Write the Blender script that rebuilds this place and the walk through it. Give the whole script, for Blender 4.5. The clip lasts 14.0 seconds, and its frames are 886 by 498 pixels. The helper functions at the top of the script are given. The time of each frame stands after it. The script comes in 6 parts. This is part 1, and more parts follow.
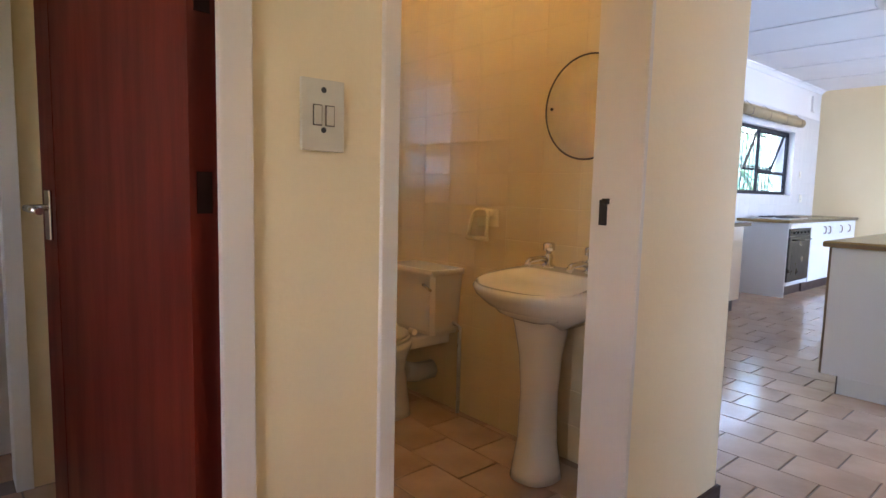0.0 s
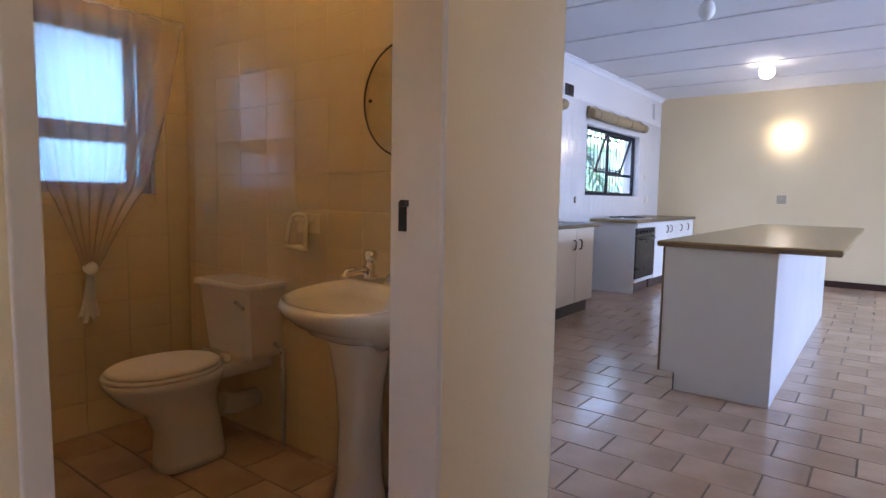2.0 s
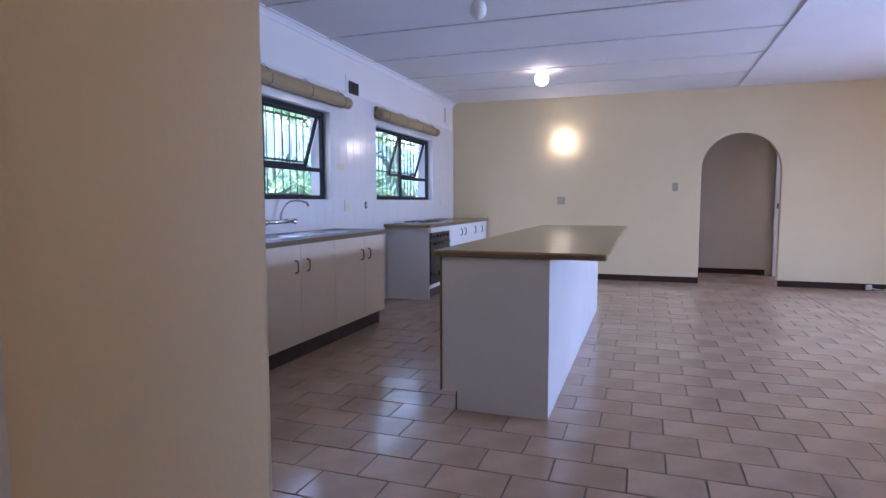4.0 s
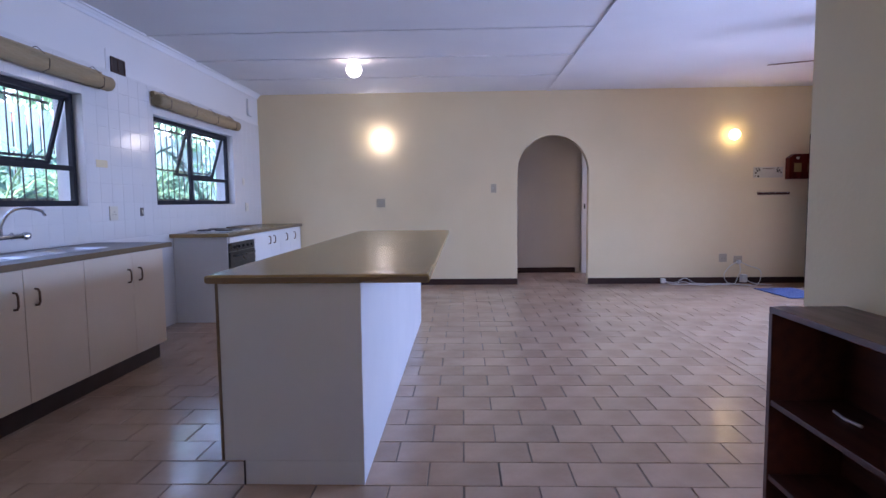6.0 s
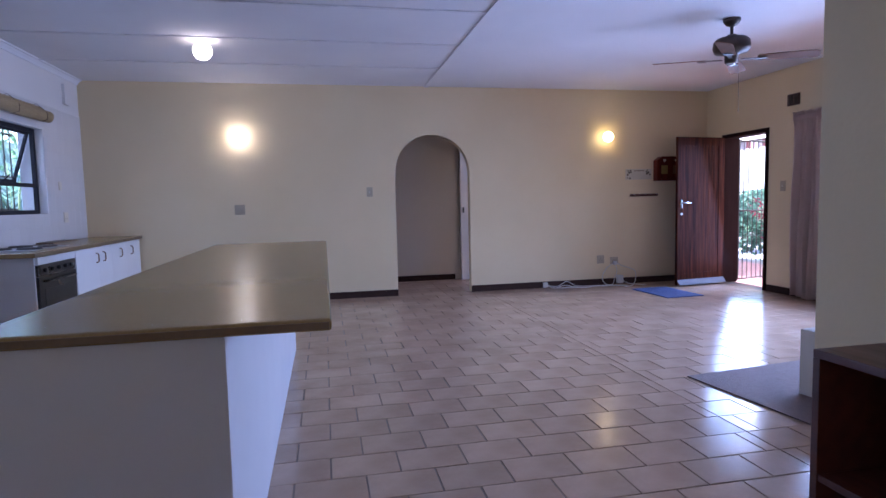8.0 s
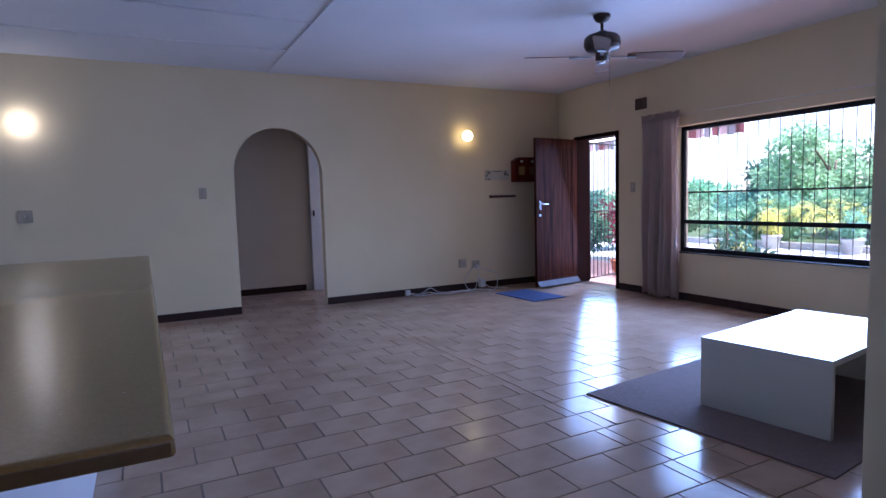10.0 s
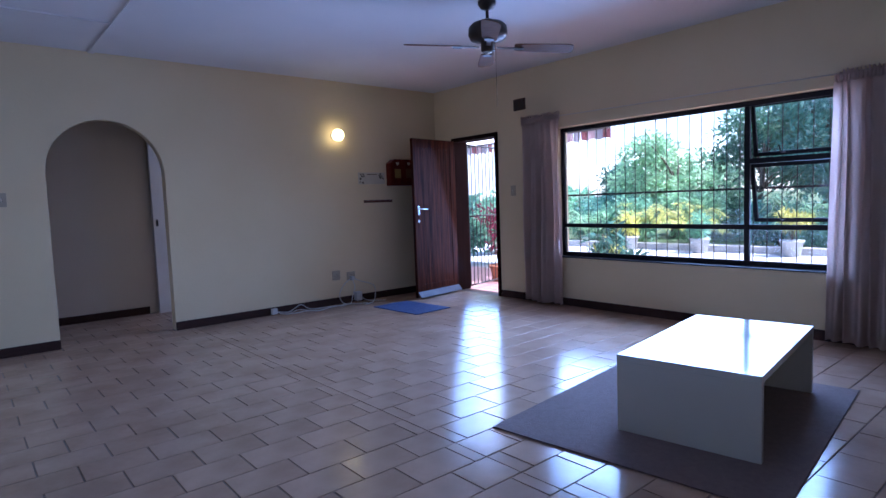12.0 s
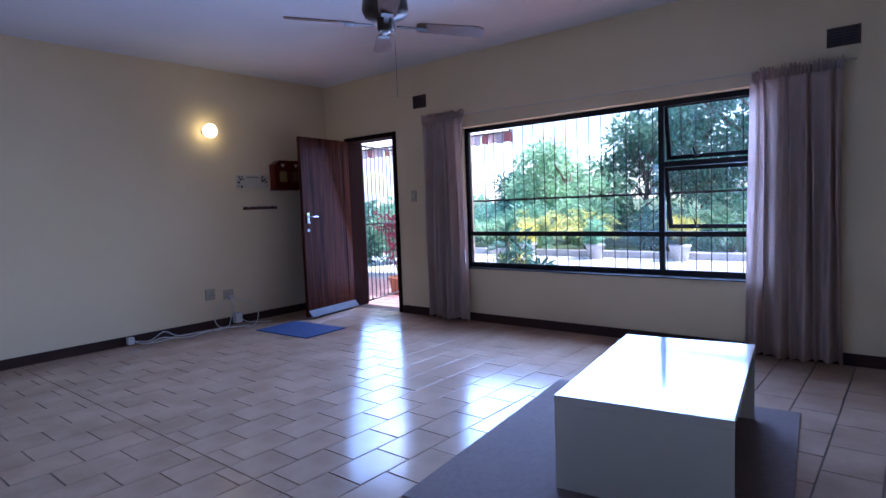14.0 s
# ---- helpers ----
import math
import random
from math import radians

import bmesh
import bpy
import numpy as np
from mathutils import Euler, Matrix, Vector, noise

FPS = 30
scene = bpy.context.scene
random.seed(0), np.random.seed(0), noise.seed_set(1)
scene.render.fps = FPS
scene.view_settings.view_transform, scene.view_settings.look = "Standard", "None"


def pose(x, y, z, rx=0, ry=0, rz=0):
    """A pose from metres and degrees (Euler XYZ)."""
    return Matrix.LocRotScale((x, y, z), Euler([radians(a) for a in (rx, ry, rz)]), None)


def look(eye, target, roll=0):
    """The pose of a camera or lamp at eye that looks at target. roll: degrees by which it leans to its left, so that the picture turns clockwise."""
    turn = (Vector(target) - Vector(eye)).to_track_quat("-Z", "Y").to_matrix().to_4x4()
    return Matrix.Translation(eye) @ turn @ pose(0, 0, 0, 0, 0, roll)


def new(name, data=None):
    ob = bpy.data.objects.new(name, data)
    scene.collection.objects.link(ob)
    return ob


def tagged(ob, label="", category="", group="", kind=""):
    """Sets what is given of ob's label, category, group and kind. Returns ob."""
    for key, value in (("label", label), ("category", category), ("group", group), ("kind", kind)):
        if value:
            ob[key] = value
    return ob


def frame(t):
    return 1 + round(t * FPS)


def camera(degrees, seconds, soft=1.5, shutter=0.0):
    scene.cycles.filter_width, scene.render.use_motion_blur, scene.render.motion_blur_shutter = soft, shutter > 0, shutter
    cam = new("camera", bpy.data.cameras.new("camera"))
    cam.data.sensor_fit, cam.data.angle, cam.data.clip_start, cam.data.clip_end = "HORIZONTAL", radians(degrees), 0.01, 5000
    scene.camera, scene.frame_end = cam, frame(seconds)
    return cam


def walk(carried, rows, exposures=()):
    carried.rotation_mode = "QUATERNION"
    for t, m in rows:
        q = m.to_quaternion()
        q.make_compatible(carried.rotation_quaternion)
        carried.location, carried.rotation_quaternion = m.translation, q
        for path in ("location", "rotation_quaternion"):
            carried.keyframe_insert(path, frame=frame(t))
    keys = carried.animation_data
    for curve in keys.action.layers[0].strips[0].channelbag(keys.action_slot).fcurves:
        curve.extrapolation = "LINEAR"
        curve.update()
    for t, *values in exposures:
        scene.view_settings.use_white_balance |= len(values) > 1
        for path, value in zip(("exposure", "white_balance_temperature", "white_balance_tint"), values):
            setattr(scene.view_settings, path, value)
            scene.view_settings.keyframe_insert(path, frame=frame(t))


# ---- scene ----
cam = camera(74.9, 14.0)
PATH = [
    (0, (0.299, 0.254, 1.145), (1.606, 1.754, 0.942), 1.4),
    (0.5, (0.372, 0.234, 1.138), (1.719, 1.699, 0.937), 1.4),
    (1, (0.464, 0.232, 1.136), (1.877, 1.634, 0.945), 1.3),
    (1.5, (0.595, 0.263, 1.144), (2.09, 1.578, 0.955), 1.2),
    (2, (0.683, 0.273, 1.142), (2.268, 1.479, 0.961), 1.0),
    (2.5, (0.8, 0.278, 1.147), (2.473, 1.36, 0.968), 0.7),
    (3, (0.931, 0.26, 1.16), (2.672, 1.23, 0.985), 0.4),
    (3.5, (1.07, 0.252, 1.175), (2.883, 1.077, 1.002), 0.3),
    (4, (1.238, 0.251, 1.169), (3.121, 0.907, 1.005), -0.1),
    (4.2, (1.333, 0.232, 1.184), (3.238, 0.819, 1.014), -0.0),
    (6.5, (2.076, 0.321, 1.203), (4.069, 0.283, 1.039), -0.8),
    (7, (2.271, 0.365, 1.221), (4.259, 0.226, 1.052), -0.8),
    (7.5, (2.44, 0.422, 1.215), (4.415, 0.154, 1.05), -1.1),
    (10, (3.326, 0.447, 1.231), (5.097, -0.467, 1.061), -1.6),
    (10.5, (3.464, 0.444, 1.255), (5.157, -0.605, 1.077), -1.9),
    (11, (3.624, 0.351, 1.242), (5.259, -0.787, 1.067), -2.0),
    (11.5, (3.775, 0.272, 1.235), (5.355, -0.942, 1.064), -2.0),
    (12, (3.891, 0.195, 1.218), (5.412, -1.093, 1.055), -2.1),
    (12.5, (4.035, 0.127, 1.223), (5.477, -1.25, 1.064), -2.1),
    (13, (4.152, 0.054, 1.226), (5.507, -1.408, 1.07), -2.2),
    (13.5, (4.296, -0.1, 1.211), (5.599, -1.61, 1.06), -2.2),
    (14, (4.398, -0.265, 1.207), (5.665, -1.805, 1.056), -2.2),
]
LIGHT = [(0, 4.42, 6600, 20), (0.5, 4.24, 6600, 21), (1, 4.1, 6600, 22), (2, 3.7, 6500, 26), (3, 3.5, 6300, 29), (3.5, 3.32, 6250, 30), (4, 3.24, 6200, 32),
         (6.5, 3.03, 6050, 34), (7.5, 2.87, 5900, 35), (10, 2.2, 5450, 30), (11, 2.02, 5200, 27), (14, 2.05, 5250, 28)]
walk(cam, [(t, look(eye, target, roll)) for t, eye, target, roll in PATH], LIGHT)

# ---- world, sun and large lights ----
world = bpy.data.worlds.new("sky")
scene.world = world
world.use_nodes = True
wn = world.node_tree
wn.nodes.clear()
w_out = wn.nodes.new("ShaderNodeOutputWorld")
w_bg = wn.nodes.new("ShaderNodeBackground")
w_sky = wn.nodes.new("ShaderNodeTexSky")
w_sky.sky_type = "NISHITA"
w_sky.sun_disc = False
w_sky.sun_elevation = radians(58)
w_sky.sun_rotation = radians(250)
w_bg.inputs["Strength"].default_value = 0.15
wn.links.new(w_sky.outputs[0], w_bg.inputs["Color"])
wn.links.new(w_bg.outputs[0], w_out.inputs["Surface"])


def sun_lamp(strength, colour, angle, elevation, azimuth):
    data = bpy.data.lights.new("sun", "SUN")
    data.energy, data.color, data.angle = strength, colour, radians(angle)
    ob = new("sun", data)
    e, a = radians(elevation), radians(azimuth)
    way = Vector((math.sin(a) * math.cos(e), math.cos(a) * math.cos(e), math.sin(e)))
    ob.matrix_world = look(way * 30, (0, 0, 0))
    return ob


def window_lamp(name, x, y, z, w, h, target, energy, colour, spread=180):
    data = bpy.data.lights.new(name, "AREA")
    data.shape, data.size, data.size_y, data.energy, data.color = "RECTANGLE", w, h, energy, colour
    data.spread = radians(spread)
    ob = new(name, data)
    ob.matrix_world = look((x, y, z), target)
    return ob


def bulb_lamp(name, x, y, z, energy, colour, radius=0.06):
    data = bpy.data.lights.new(name, "POINT")
    data.energy, data.color, data.shadow_soft_size = energy, colour, radius
    ob = new(name, data)
    ob.location = (x, y, z)
    return ob


DAY = (0.39, 0.62, 1.0)
HALL_DAY = (0.85, 0.85, 1.0)
sun_lamp(4.2, (1.0, 0.97, 0.92), 1, 58, 250)
window_lamp("south_window_light", 6.65, -5.035, 1.27, 2.6, 1.3, (6.0, -1.3, 0.5), 24, DAY, 125)
window_lamp("door_light", 9.37, -5.03, 1.1, 0.7, 1.75, (8.7, -2.8, 0.4), 4.6, DAY, 125)
window_lamp("sink_window_light", 5.38, 3.50, 1.63, 1.8, 0.85, (5.38, 0, 1.6), 1.3, DAY, 160)
window_lamp("hob_window_light", 8.3, 3.50, 1.63, 1.8, 0.85, (8.3, 0, 1.6), 1.7, DAY, 160)
window_lamp("toilet_window_light", 1.85, 3.42, 1.5, 0.4, 0.65, (1.85, 0, 1.2), 0.5, DAY)
window_lamp("end_room_window_light", 11.0, -5.3, 1.5, 0.8, 1.1, (11.0, 0, 1.0), 18, (0.50, 0.66, 1.0))
window_lamp("hall_window_light", -1.85, 0.1, 1.5, 0.8, 0.9, (3, 0.2, 1.2), 0.3, HALL_DAY)
# Unseen fill lamp added to brighten the bedroom behind the open door.
window_lamp("bedroom_fill_light", -1.85, 2.1, 1.6, 0.4, 0.7, (3, 2.1, 1.2), 0.12, HALL_DAY)

# ---- materials ----


def shader(name, colour, rough=0.6, metal=0.0, second=None, scale=8.0, amount=0.5, grain=0.0, grain_scale=90.0,
           bump=0.0, bump_scale=60.0, vary=0.0, stretch=(1, 1, 1), emission=None, strength=0.0, coat=0.0,
           rough_vary=0.1, spec=0.5, detail=4.0):
    """A surface with colour mottled at two scales, relief, uneven gloss and some change from piece to piece."""
    m = bpy.data.materials.new(name)
    m.use_nodes = True
    t = m.node_tree
    b = t.nodes["Principled BSDF"]
    b.inputs["Roughness"].default_value = rough
    b.inputs["Metallic"].default_value = metal
    b.inputs["Specular IOR Level"].default_value = spec
    b.inputs["Coat Weight"].default_value = coat
    co = t.nodes.new("ShaderNodeTexCoord")
    mp = t.nodes.new("ShaderNodeMapping")
    mp.inputs["Scale"].default_value = stretch
    t.links.new(co.outputs["Object"], mp.inputs["Vector"])
    n1 = t.nodes.new("ShaderNodeTexNoise")
    n1.inputs["Scale"].default_value, n1.inputs["Detail"].default_value = scale, detail
    t.links.new(mp.outputs[0], n1.inputs["Vector"])
    ramp = t.nodes.new("ShaderNodeMapRange")
    ramp.inputs["From Min"].default_value, ramp.inputs["From Max"].default_value = 0.35, 0.65
    ramp.inputs["To Max"].default_value = amount
    t.links.new(n1.outputs["Fac"], ramp.inputs["Value"])
    mix = t.nodes.new("ShaderNodeMix")
    mix.data_type = "RGBA"
    c2 = second or tuple(c * 0.8 for c in colour)
    mix.inputs["A"].default_value = (*colour, 1)
    mix.inputs["B"].default_value = (*c2, 1)
    t.links.new(ramp.outputs[0], mix.inputs["Factor"])
    last = mix.outputs["Result"]
    n2 = t.nodes.new("ShaderNodeTexNoise")
    n2.inputs["Scale"].default_value, n2.inputs["Detail"].default_value = grain_scale, 3.0
    t.links.new(mp.outputs[0], n2.inputs["Vector"])
    if grain or vary:
        hsv = t.nodes.new("ShaderNodeHueSaturation")
        t.links.new(last, hsv.inputs["Color"])
        val = t.nodes.new("ShaderNodeMapRange")
        val.inputs["To Min"].default_value, val.inputs["To Max"].default_value = 1 - grain, 1 + grain
        t.links.new(n2.outputs["Fac"], val.inputs["Value"])
        out = val.outputs[0]
        if vary:
            info = t.nodes.new("ShaderNodeObjectInfo")
            piece = t.nodes.new("ShaderNodeMapRange")
            piece.inputs["To Min"].default_value, piece.inputs["To Max"].default_value = 1 - vary, 1 + vary
            t.links.new(info.outputs["Random"], piece.inputs["Value"])
            geo = t.nodes.new("ShaderNodeNewGeometry")
            isl = t.nodes.new("ShaderNodeMapRange")
            isl.inputs["To Min"].default_value, isl.inputs["To Max"].default_value = 1 - vary, 1 + vary
            t.links.new(geo.outputs["Random Per Island"], isl.inputs["Value"])
            mul0 = t.nodes.new("ShaderNodeMath")
            mul0.operation = "MULTIPLY"
            t.links.new(piece.outputs[0], mul0.inputs[0])
            t.links.new(isl.outputs[0], mul0.inputs[1])
            mul = t.nodes.new("ShaderNodeMath")
            mul.operation = "MULTIPLY"
            t.links.new(out, mul.inputs[0])
            t.links.new(mul0.outputs[0], mul.inputs[1])
            out = mul.outputs[0]
        t.links.new(out, hsv.inputs["Value"])
        last = hsv.outputs[0]
    t.links.new(last, b.inputs["Base Color"])
    rr = t.nodes.new("ShaderNodeMapRange")
    rr.inputs["To Min"].default_value = max(0.02, rough - rough_vary)
    rr.inputs["To Max"].default_value = min(1.0, rough + rough_vary)
    t.links.new(n1.outputs["Fac"], rr.inputs["Value"])
    t.links.new(rr.outputs[0], b.inputs["Roughness"])
    if bump:
        n3 = t.nodes.new("ShaderNodeTexNoise")
        n3.inputs["Scale"].default_value, n3.inputs["Detail"].default_value = bump_scale, 4.0
        t.links.new(mp.outputs[0], n3.inputs["Vector"])
        bp = t.nodes.new("ShaderNodeBump")
        bp.inputs["Strength"].default_value, bp.inputs["Distance"].default_value = bump, 0.01
        t.links.new(n3.outputs["Fac"], bp.inputs["Height"])
        t.links.new(bp.outputs[0], b.inputs["Normal"])
    if emission:
        b.inputs["Emission Color"].default_value = (*emission, 1)
        b.inputs["Emission Strength"].default_value = strength
    return m


def glass_material(name, rough=0.0, colour=(1, 1, 1), clear=0.92):
    m = bpy.data.materials.new(name)
    m.use_nodes = True
    t = m.node_tree
    t.nodes.clear()
    out = t.nodes.new("ShaderNodeOutputMaterial")
    mix = t.nodes.new("ShaderNodeMixShader")
    a = t.nodes.new("ShaderNodeBsdfTransparent" if rough == 0 else "ShaderNodeBsdfTranslucent")
    a.inputs["Color"].default_value = (*colour, 1)
    g = t.nodes.new("ShaderNodeBsdfGlossy")
    g.inputs["Roughness"].default_value = max(rough, 0.02)
    mix.inputs[0].default_value = 1 - clear
    t.links.new(a.outputs[0], mix.inputs[1])
    t.links.new(g.outputs[0], mix.inputs[2])
    t.links.new(mix.outputs[0], out.inputs["Surface"])
    return m


def net_material():
    """A sheer weave: mostly open, the threads let light through."""
    m = bpy.data.materials.new("net_curtain")
    m.use_nodes = True
    t = m.node_tree
    t.nodes.clear()
    out, mix = t.nodes.new("ShaderNodeOutputMaterial"), t.nodes.new("ShaderNodeMixShader")
    a, b, c, both = (t.nodes.new(n) for n in ("ShaderNodeBsdfTransparent", "ShaderNodeBsdfTranslucent", "ShaderNodeBsdfDiffuse", "ShaderNodeMixShader"))
    b.inputs["Color"].default_value = (0.78, 0.68, 0.64, 1)
    c.inputs["Color"].default_value = (0.80, 0.70, 0.64, 1)
    both.inputs[0].default_value = 0.6
    t.links.new(b.outputs[0], both.inputs[1])
    t.links.new(c.outputs[0], both.inputs[2])
    mix.inputs[0].default_value = 0.36
    t.links.new(a.outputs[0], mix.inputs[1])
    t.links.new(both.outputs[0], mix.inputs[2])
    t.links.new(mix.outputs[0], out.inputs["Surface"])
    return m


def frosted_material():
    """Obscured glass that glows with the daylight behind it."""
    m = bpy.data.materials.new("frosted_glass")
    m.use_nodes = True
    t = m.node_tree
    t.nodes.clear()
    out, mix = t.nodes.new("ShaderNodeOutputMaterial"), t.nodes.new("ShaderNodeMixShader")
    a, b = t.nodes.new("ShaderNodeBsdfTranslucent"), t.nodes.new("ShaderNodeBsdfGlossy")
    n, c = t.nodes.new("ShaderNodeTexNoise"), t.nodes.new("ShaderNodeMix")
    c.data_type = "RGBA"
    n.inputs["Scale"].default_value = 5.0
    c.inputs["A"].default_value, c.inputs["B"].default_value = (0.52, 0.62, 0.68, 1), (0.40, 0.54, 0.56, 1)
    t.links.new(n.outputs["Fac"], c.inputs["Factor"])
    t.links.new(c.outputs["Result"], a.inputs["Color"])
    b.inputs["Roughness"].default_value = 0.2
    mix.inputs[0].default_value = 0.06
    t.links.new(a.outputs[0], mix.inputs[1])
    t.links.new(b.outputs[0], mix.inputs[2])
    t.links.new(mix.outputs[0], out.inputs["Surface"])
    return m


M = {}
M["cream"] = shader("cream_plaster", (0.725, 0.583, 0.368), 0.62, second=(0.69, 0.546, 0.335), scale=1.3, amount=0.8, grain=0.02, bump=0.12, bump_scale=45)
M["passage"] = shader("pale_beige_plaster", (0.67, 0.59, 0.49), 0.6, second=(0.63, 0.55, 0.45), scale=1.2, amount=0.8, bump=0.1, bump_scale=45)
M["white_wall"] = shader("white_plaster", (0.64, 0.605, 0.58), 0.5, second=(0.62, 0.585, 0.56), scale=1.2, amount=0.8, bump=0.1, bump_scale=45)
M["ceiling"] = shader("ceiling_board", (0.71, 0.70, 0.71), 0.8, second=(0.65, 0.64, 0.66), scale=0.9, amount=0.8, bump=0.25, bump_scale=120, grain=0.02)
M["batten"] = shader("painted_batten", (0.68, 0.67, 0.68), 0.7)
M["skirting"] = shader("dark_skirting_wood", (0.05, 0.024, 0.018), 0.5, second=(0.03, 0.014, 0.012), scale=6, stretch=(1, 1, 8), grain=0.1, spec=0.15)
M["tile"] = shader("beige_floor_tile", (0.51, 0.345, 0.245), 0.17, second=(0.36, 0.225, 0.15), scale=3.2, amount=0.75, grain=0.07, grain_scale=30, vary=0.06, bump=0.05, bump_scale=14, rough_vary=0.09)
M["grout"] = shader("dark_floor_grout", (0.13, 0.095, 0.078), 0.9, second=(0.28, 0.22, 0.17), scale=2.5, bump=0.3)
M["wall_tile"] = shader("white_glazed_tile", (0.64, 0.605, 0.58), 0.14, second=(0.62, 0.585, 0.56), scale=3, vary=0.015, rough_vary=0.04)
M["cream_tile"] = shader("cream_glazed_tile", (0.66, 0.53, 0.33), 0.16, second=(0.63, 0.49, 0.30), scale=3, vary=0.02, rough_vary=0.04, bump=0.02, bump_scale=8)
M["wall_grout"] = shader("pale_wall_grout", (0.62, 0.585, 0.56), 0.7)
M["cream_grout"] = shader("cream_wall_grout", (0.64, 0.51, 0.31), 0.7)
M["frame_cream"] = shader("cream_enamel_frame", (0.62, 0.545, 0.465), 0.45, second=(0.56, 0.485, 0.405), scale=4)
M["frame_white"] = shader("white_enamel_frame", (0.76, 0.75, 0.74), 0.35, second=(0.68, 0.67, 0.66), scale=4)
M["door_red"] = shader("red_brown_varnished_wood", (0.120, 0.014, 0.007), 0.34, second=(0.062, 0.008, 0.005), scale=5, stretch=(4, 4, 0.5), grain=0.12, grain_scale=30, amount=0.8, bump=0.02, spec=0.15)
M["door_wood"] = shader("worn_teak_boards", (0.082, 0.020, 0.009), 0.5, second=(0.024, 0.006, 0.004), scale=4, stretch=(9, 9, 0.45), grain=0.3, grain_scale=50, amount=1.0, bump=0.04, spec=0.04)
M["front_frame"] = shader("dark_teak_frame", (0.022, 0.009, 0.007), 0.8, second=(0.012, 0.005, 0.004), scale=4, stretch=(6, 6, 0.5), grain=0.2, spec=0.04)
M["shelf_wood"] = shader("dark_mahogany_board", (0.10, 0.028, 0.014), 0.35, second=(0.055, 0.016, 0.010), scale=4, stretch=(0.7, 6, 6), grain=0.2, grain_scale=40, amount=0.9)
M["island_white"] = shader("white_melamine", (0.59, 0.575, 0.58), 0.35, second=(0.55, 0.535, 0.54), scale=2)
M["cab_cream"] = shader("cream_melamine_door", (0.80, 0.66, 0.52), 0.45, second=(0.75, 0.61, 0.47), scale=2, grain=0.02)
M["cab_white"] = shader("white_melamine_door", (0.74, 0.73, 0.72), 0.4, second=(0.7, 0.69, 0.68), scale=2)
M["plinth"] = shader("dark_brown_plinth", (0.055, 0.03, 0.024), 0.5)
M["top_brown"] = shader("olive_brown_laminate", (0.32, 0.21, 0.082), 0.25, second=(0.27, 0.175, 0.065), scale=120, amount=0.6, grain=0.08, grain_scale=220, rough_vary=0.05)
M["top_edge"] = shader("brown_laminate_edge", (0.16, 0.095, 0.045), 0.35, second=(0.12, 0.08, 0.045), scale=60)
M["top_grey"] = shader("grey_speckled_laminate", (0.15, 0.13, 0.125), 0.5, second=(0.22, 0.195, 0.185), scale=140, amount=0.8)
M["steel"] = shader("brushed_steel", (0.55, 0.55, 0.56), 0.3, 1.0, rough_vary=0.08)
M["chrome"] = shader("chrome", (0.75, 0.75, 0.77), 0.12, 1.0, rough_vary=0.03)
M["black"] = shader("black_enamel", (0.02, 0.018, 0.018), 0.3)
M["dark_iron"] = shader("dark_hob_plate", (0.035, 0.03, 0.028), 0.55, second=(0.07, 0.05, 0.04), scale=20)
M["dark_frame"] = shader("dark_window_frame", (0.022, 0.02, 0.024), 0.6, spec=0.15, second=(0.035, 0.03, 0.03), scale=10)
M["win_grey"] = shader("grey_steel_window", (0.30, 0.30, 0.32), 0.5)
M["bar"] = shader("dark_burglar_bar", (0.03, 0.026, 0.026), 0.5)
M["brown_handle"] = shader("brown_handle", (0.16, 0.08, 0.04), 0.4)
M["porcelain"] = shader("cream_porcelain", (0.74, 0.68, 0.60), 0.12, second=(0.70, 0.64, 0.56), scale=3, rough_vary=0.04, coat=0.3)
M["seat_plastic"] = shader("cream_seat_plastic", (0.72, 0.63, 0.50), 0.38)
M["grime"] = shader("grimy_pipe", (0.12, 0.09, 0.07), 0.7, second=(0.25, 0.2, 0.15), scale=9)
M["curtain"] = shader("mauve_grey_curtain", (0.72, 0.58, 0.52), 0.85, second=(0.64, 0.51, 0.45), scale=5, grain=0.05, bump=0.15, bump_scale=300)
M["table_white"] = shader("white_lacquered_board", (0.57, 0.53, 0.46), 0.10, second=(0.53, 0.49, 0.43), scale=2, rough_vary=0.05)
M["rug"] = shader("taupe_flat_woven_rug", (0.20, 0.14, 0.125), 0.95, second=(0.155, 0.108, 0.098), scale=40, grain=0.2, grain_scale=400, bump=0.5, bump_scale=350)
M["mat"] = shader("blue_doormat", (0.022, 0.05, 0.16), 0.95, second=(0.015, 0.035, 0.12), scale=30, grain=0.25, grain_scale=350, bump=0.5, bump_scale=300)
M["blind"] = shader("rolled_cane_blind", (0.34, 0.235, 0.12), 0.7, second=(0.24, 0.16, 0.08), scale=30, stretch=(0.3, 6, 6), grain=0.2, bump=0.3, bump_scale=90)
M["plate"] = shader("cream_switch_plate", (0.58, 0.51, 0.39), 0.35)
M["plate_grey"] = shader("grey_beige_plate", (0.44, 0.36, 0.26), 0.4)
# Dark tone: shade in switch gaps and socket holes, and the isolator's own colour.
M["gap_shade_dark_plate"] = shader("switch_shadow_gap", (0.12, 0.09, 0.07), 0.6)
M["vent"] = shader("dark_vent", (0.10, 0.06, 0.048), 0.7, spec=0.2)
M["globe"] = shader("lit_opal_globe", (0.9, 0.88, 0.8), 0.3, emission=(1.0, 0.93, 0.78), strength=1.7)
M["globe_wall"] = shader("white_lit_opal_globe", (0.9, 0.88, 0.8), 0.3, emission=(0.99, 1.0, 0.86), strength=2.3)
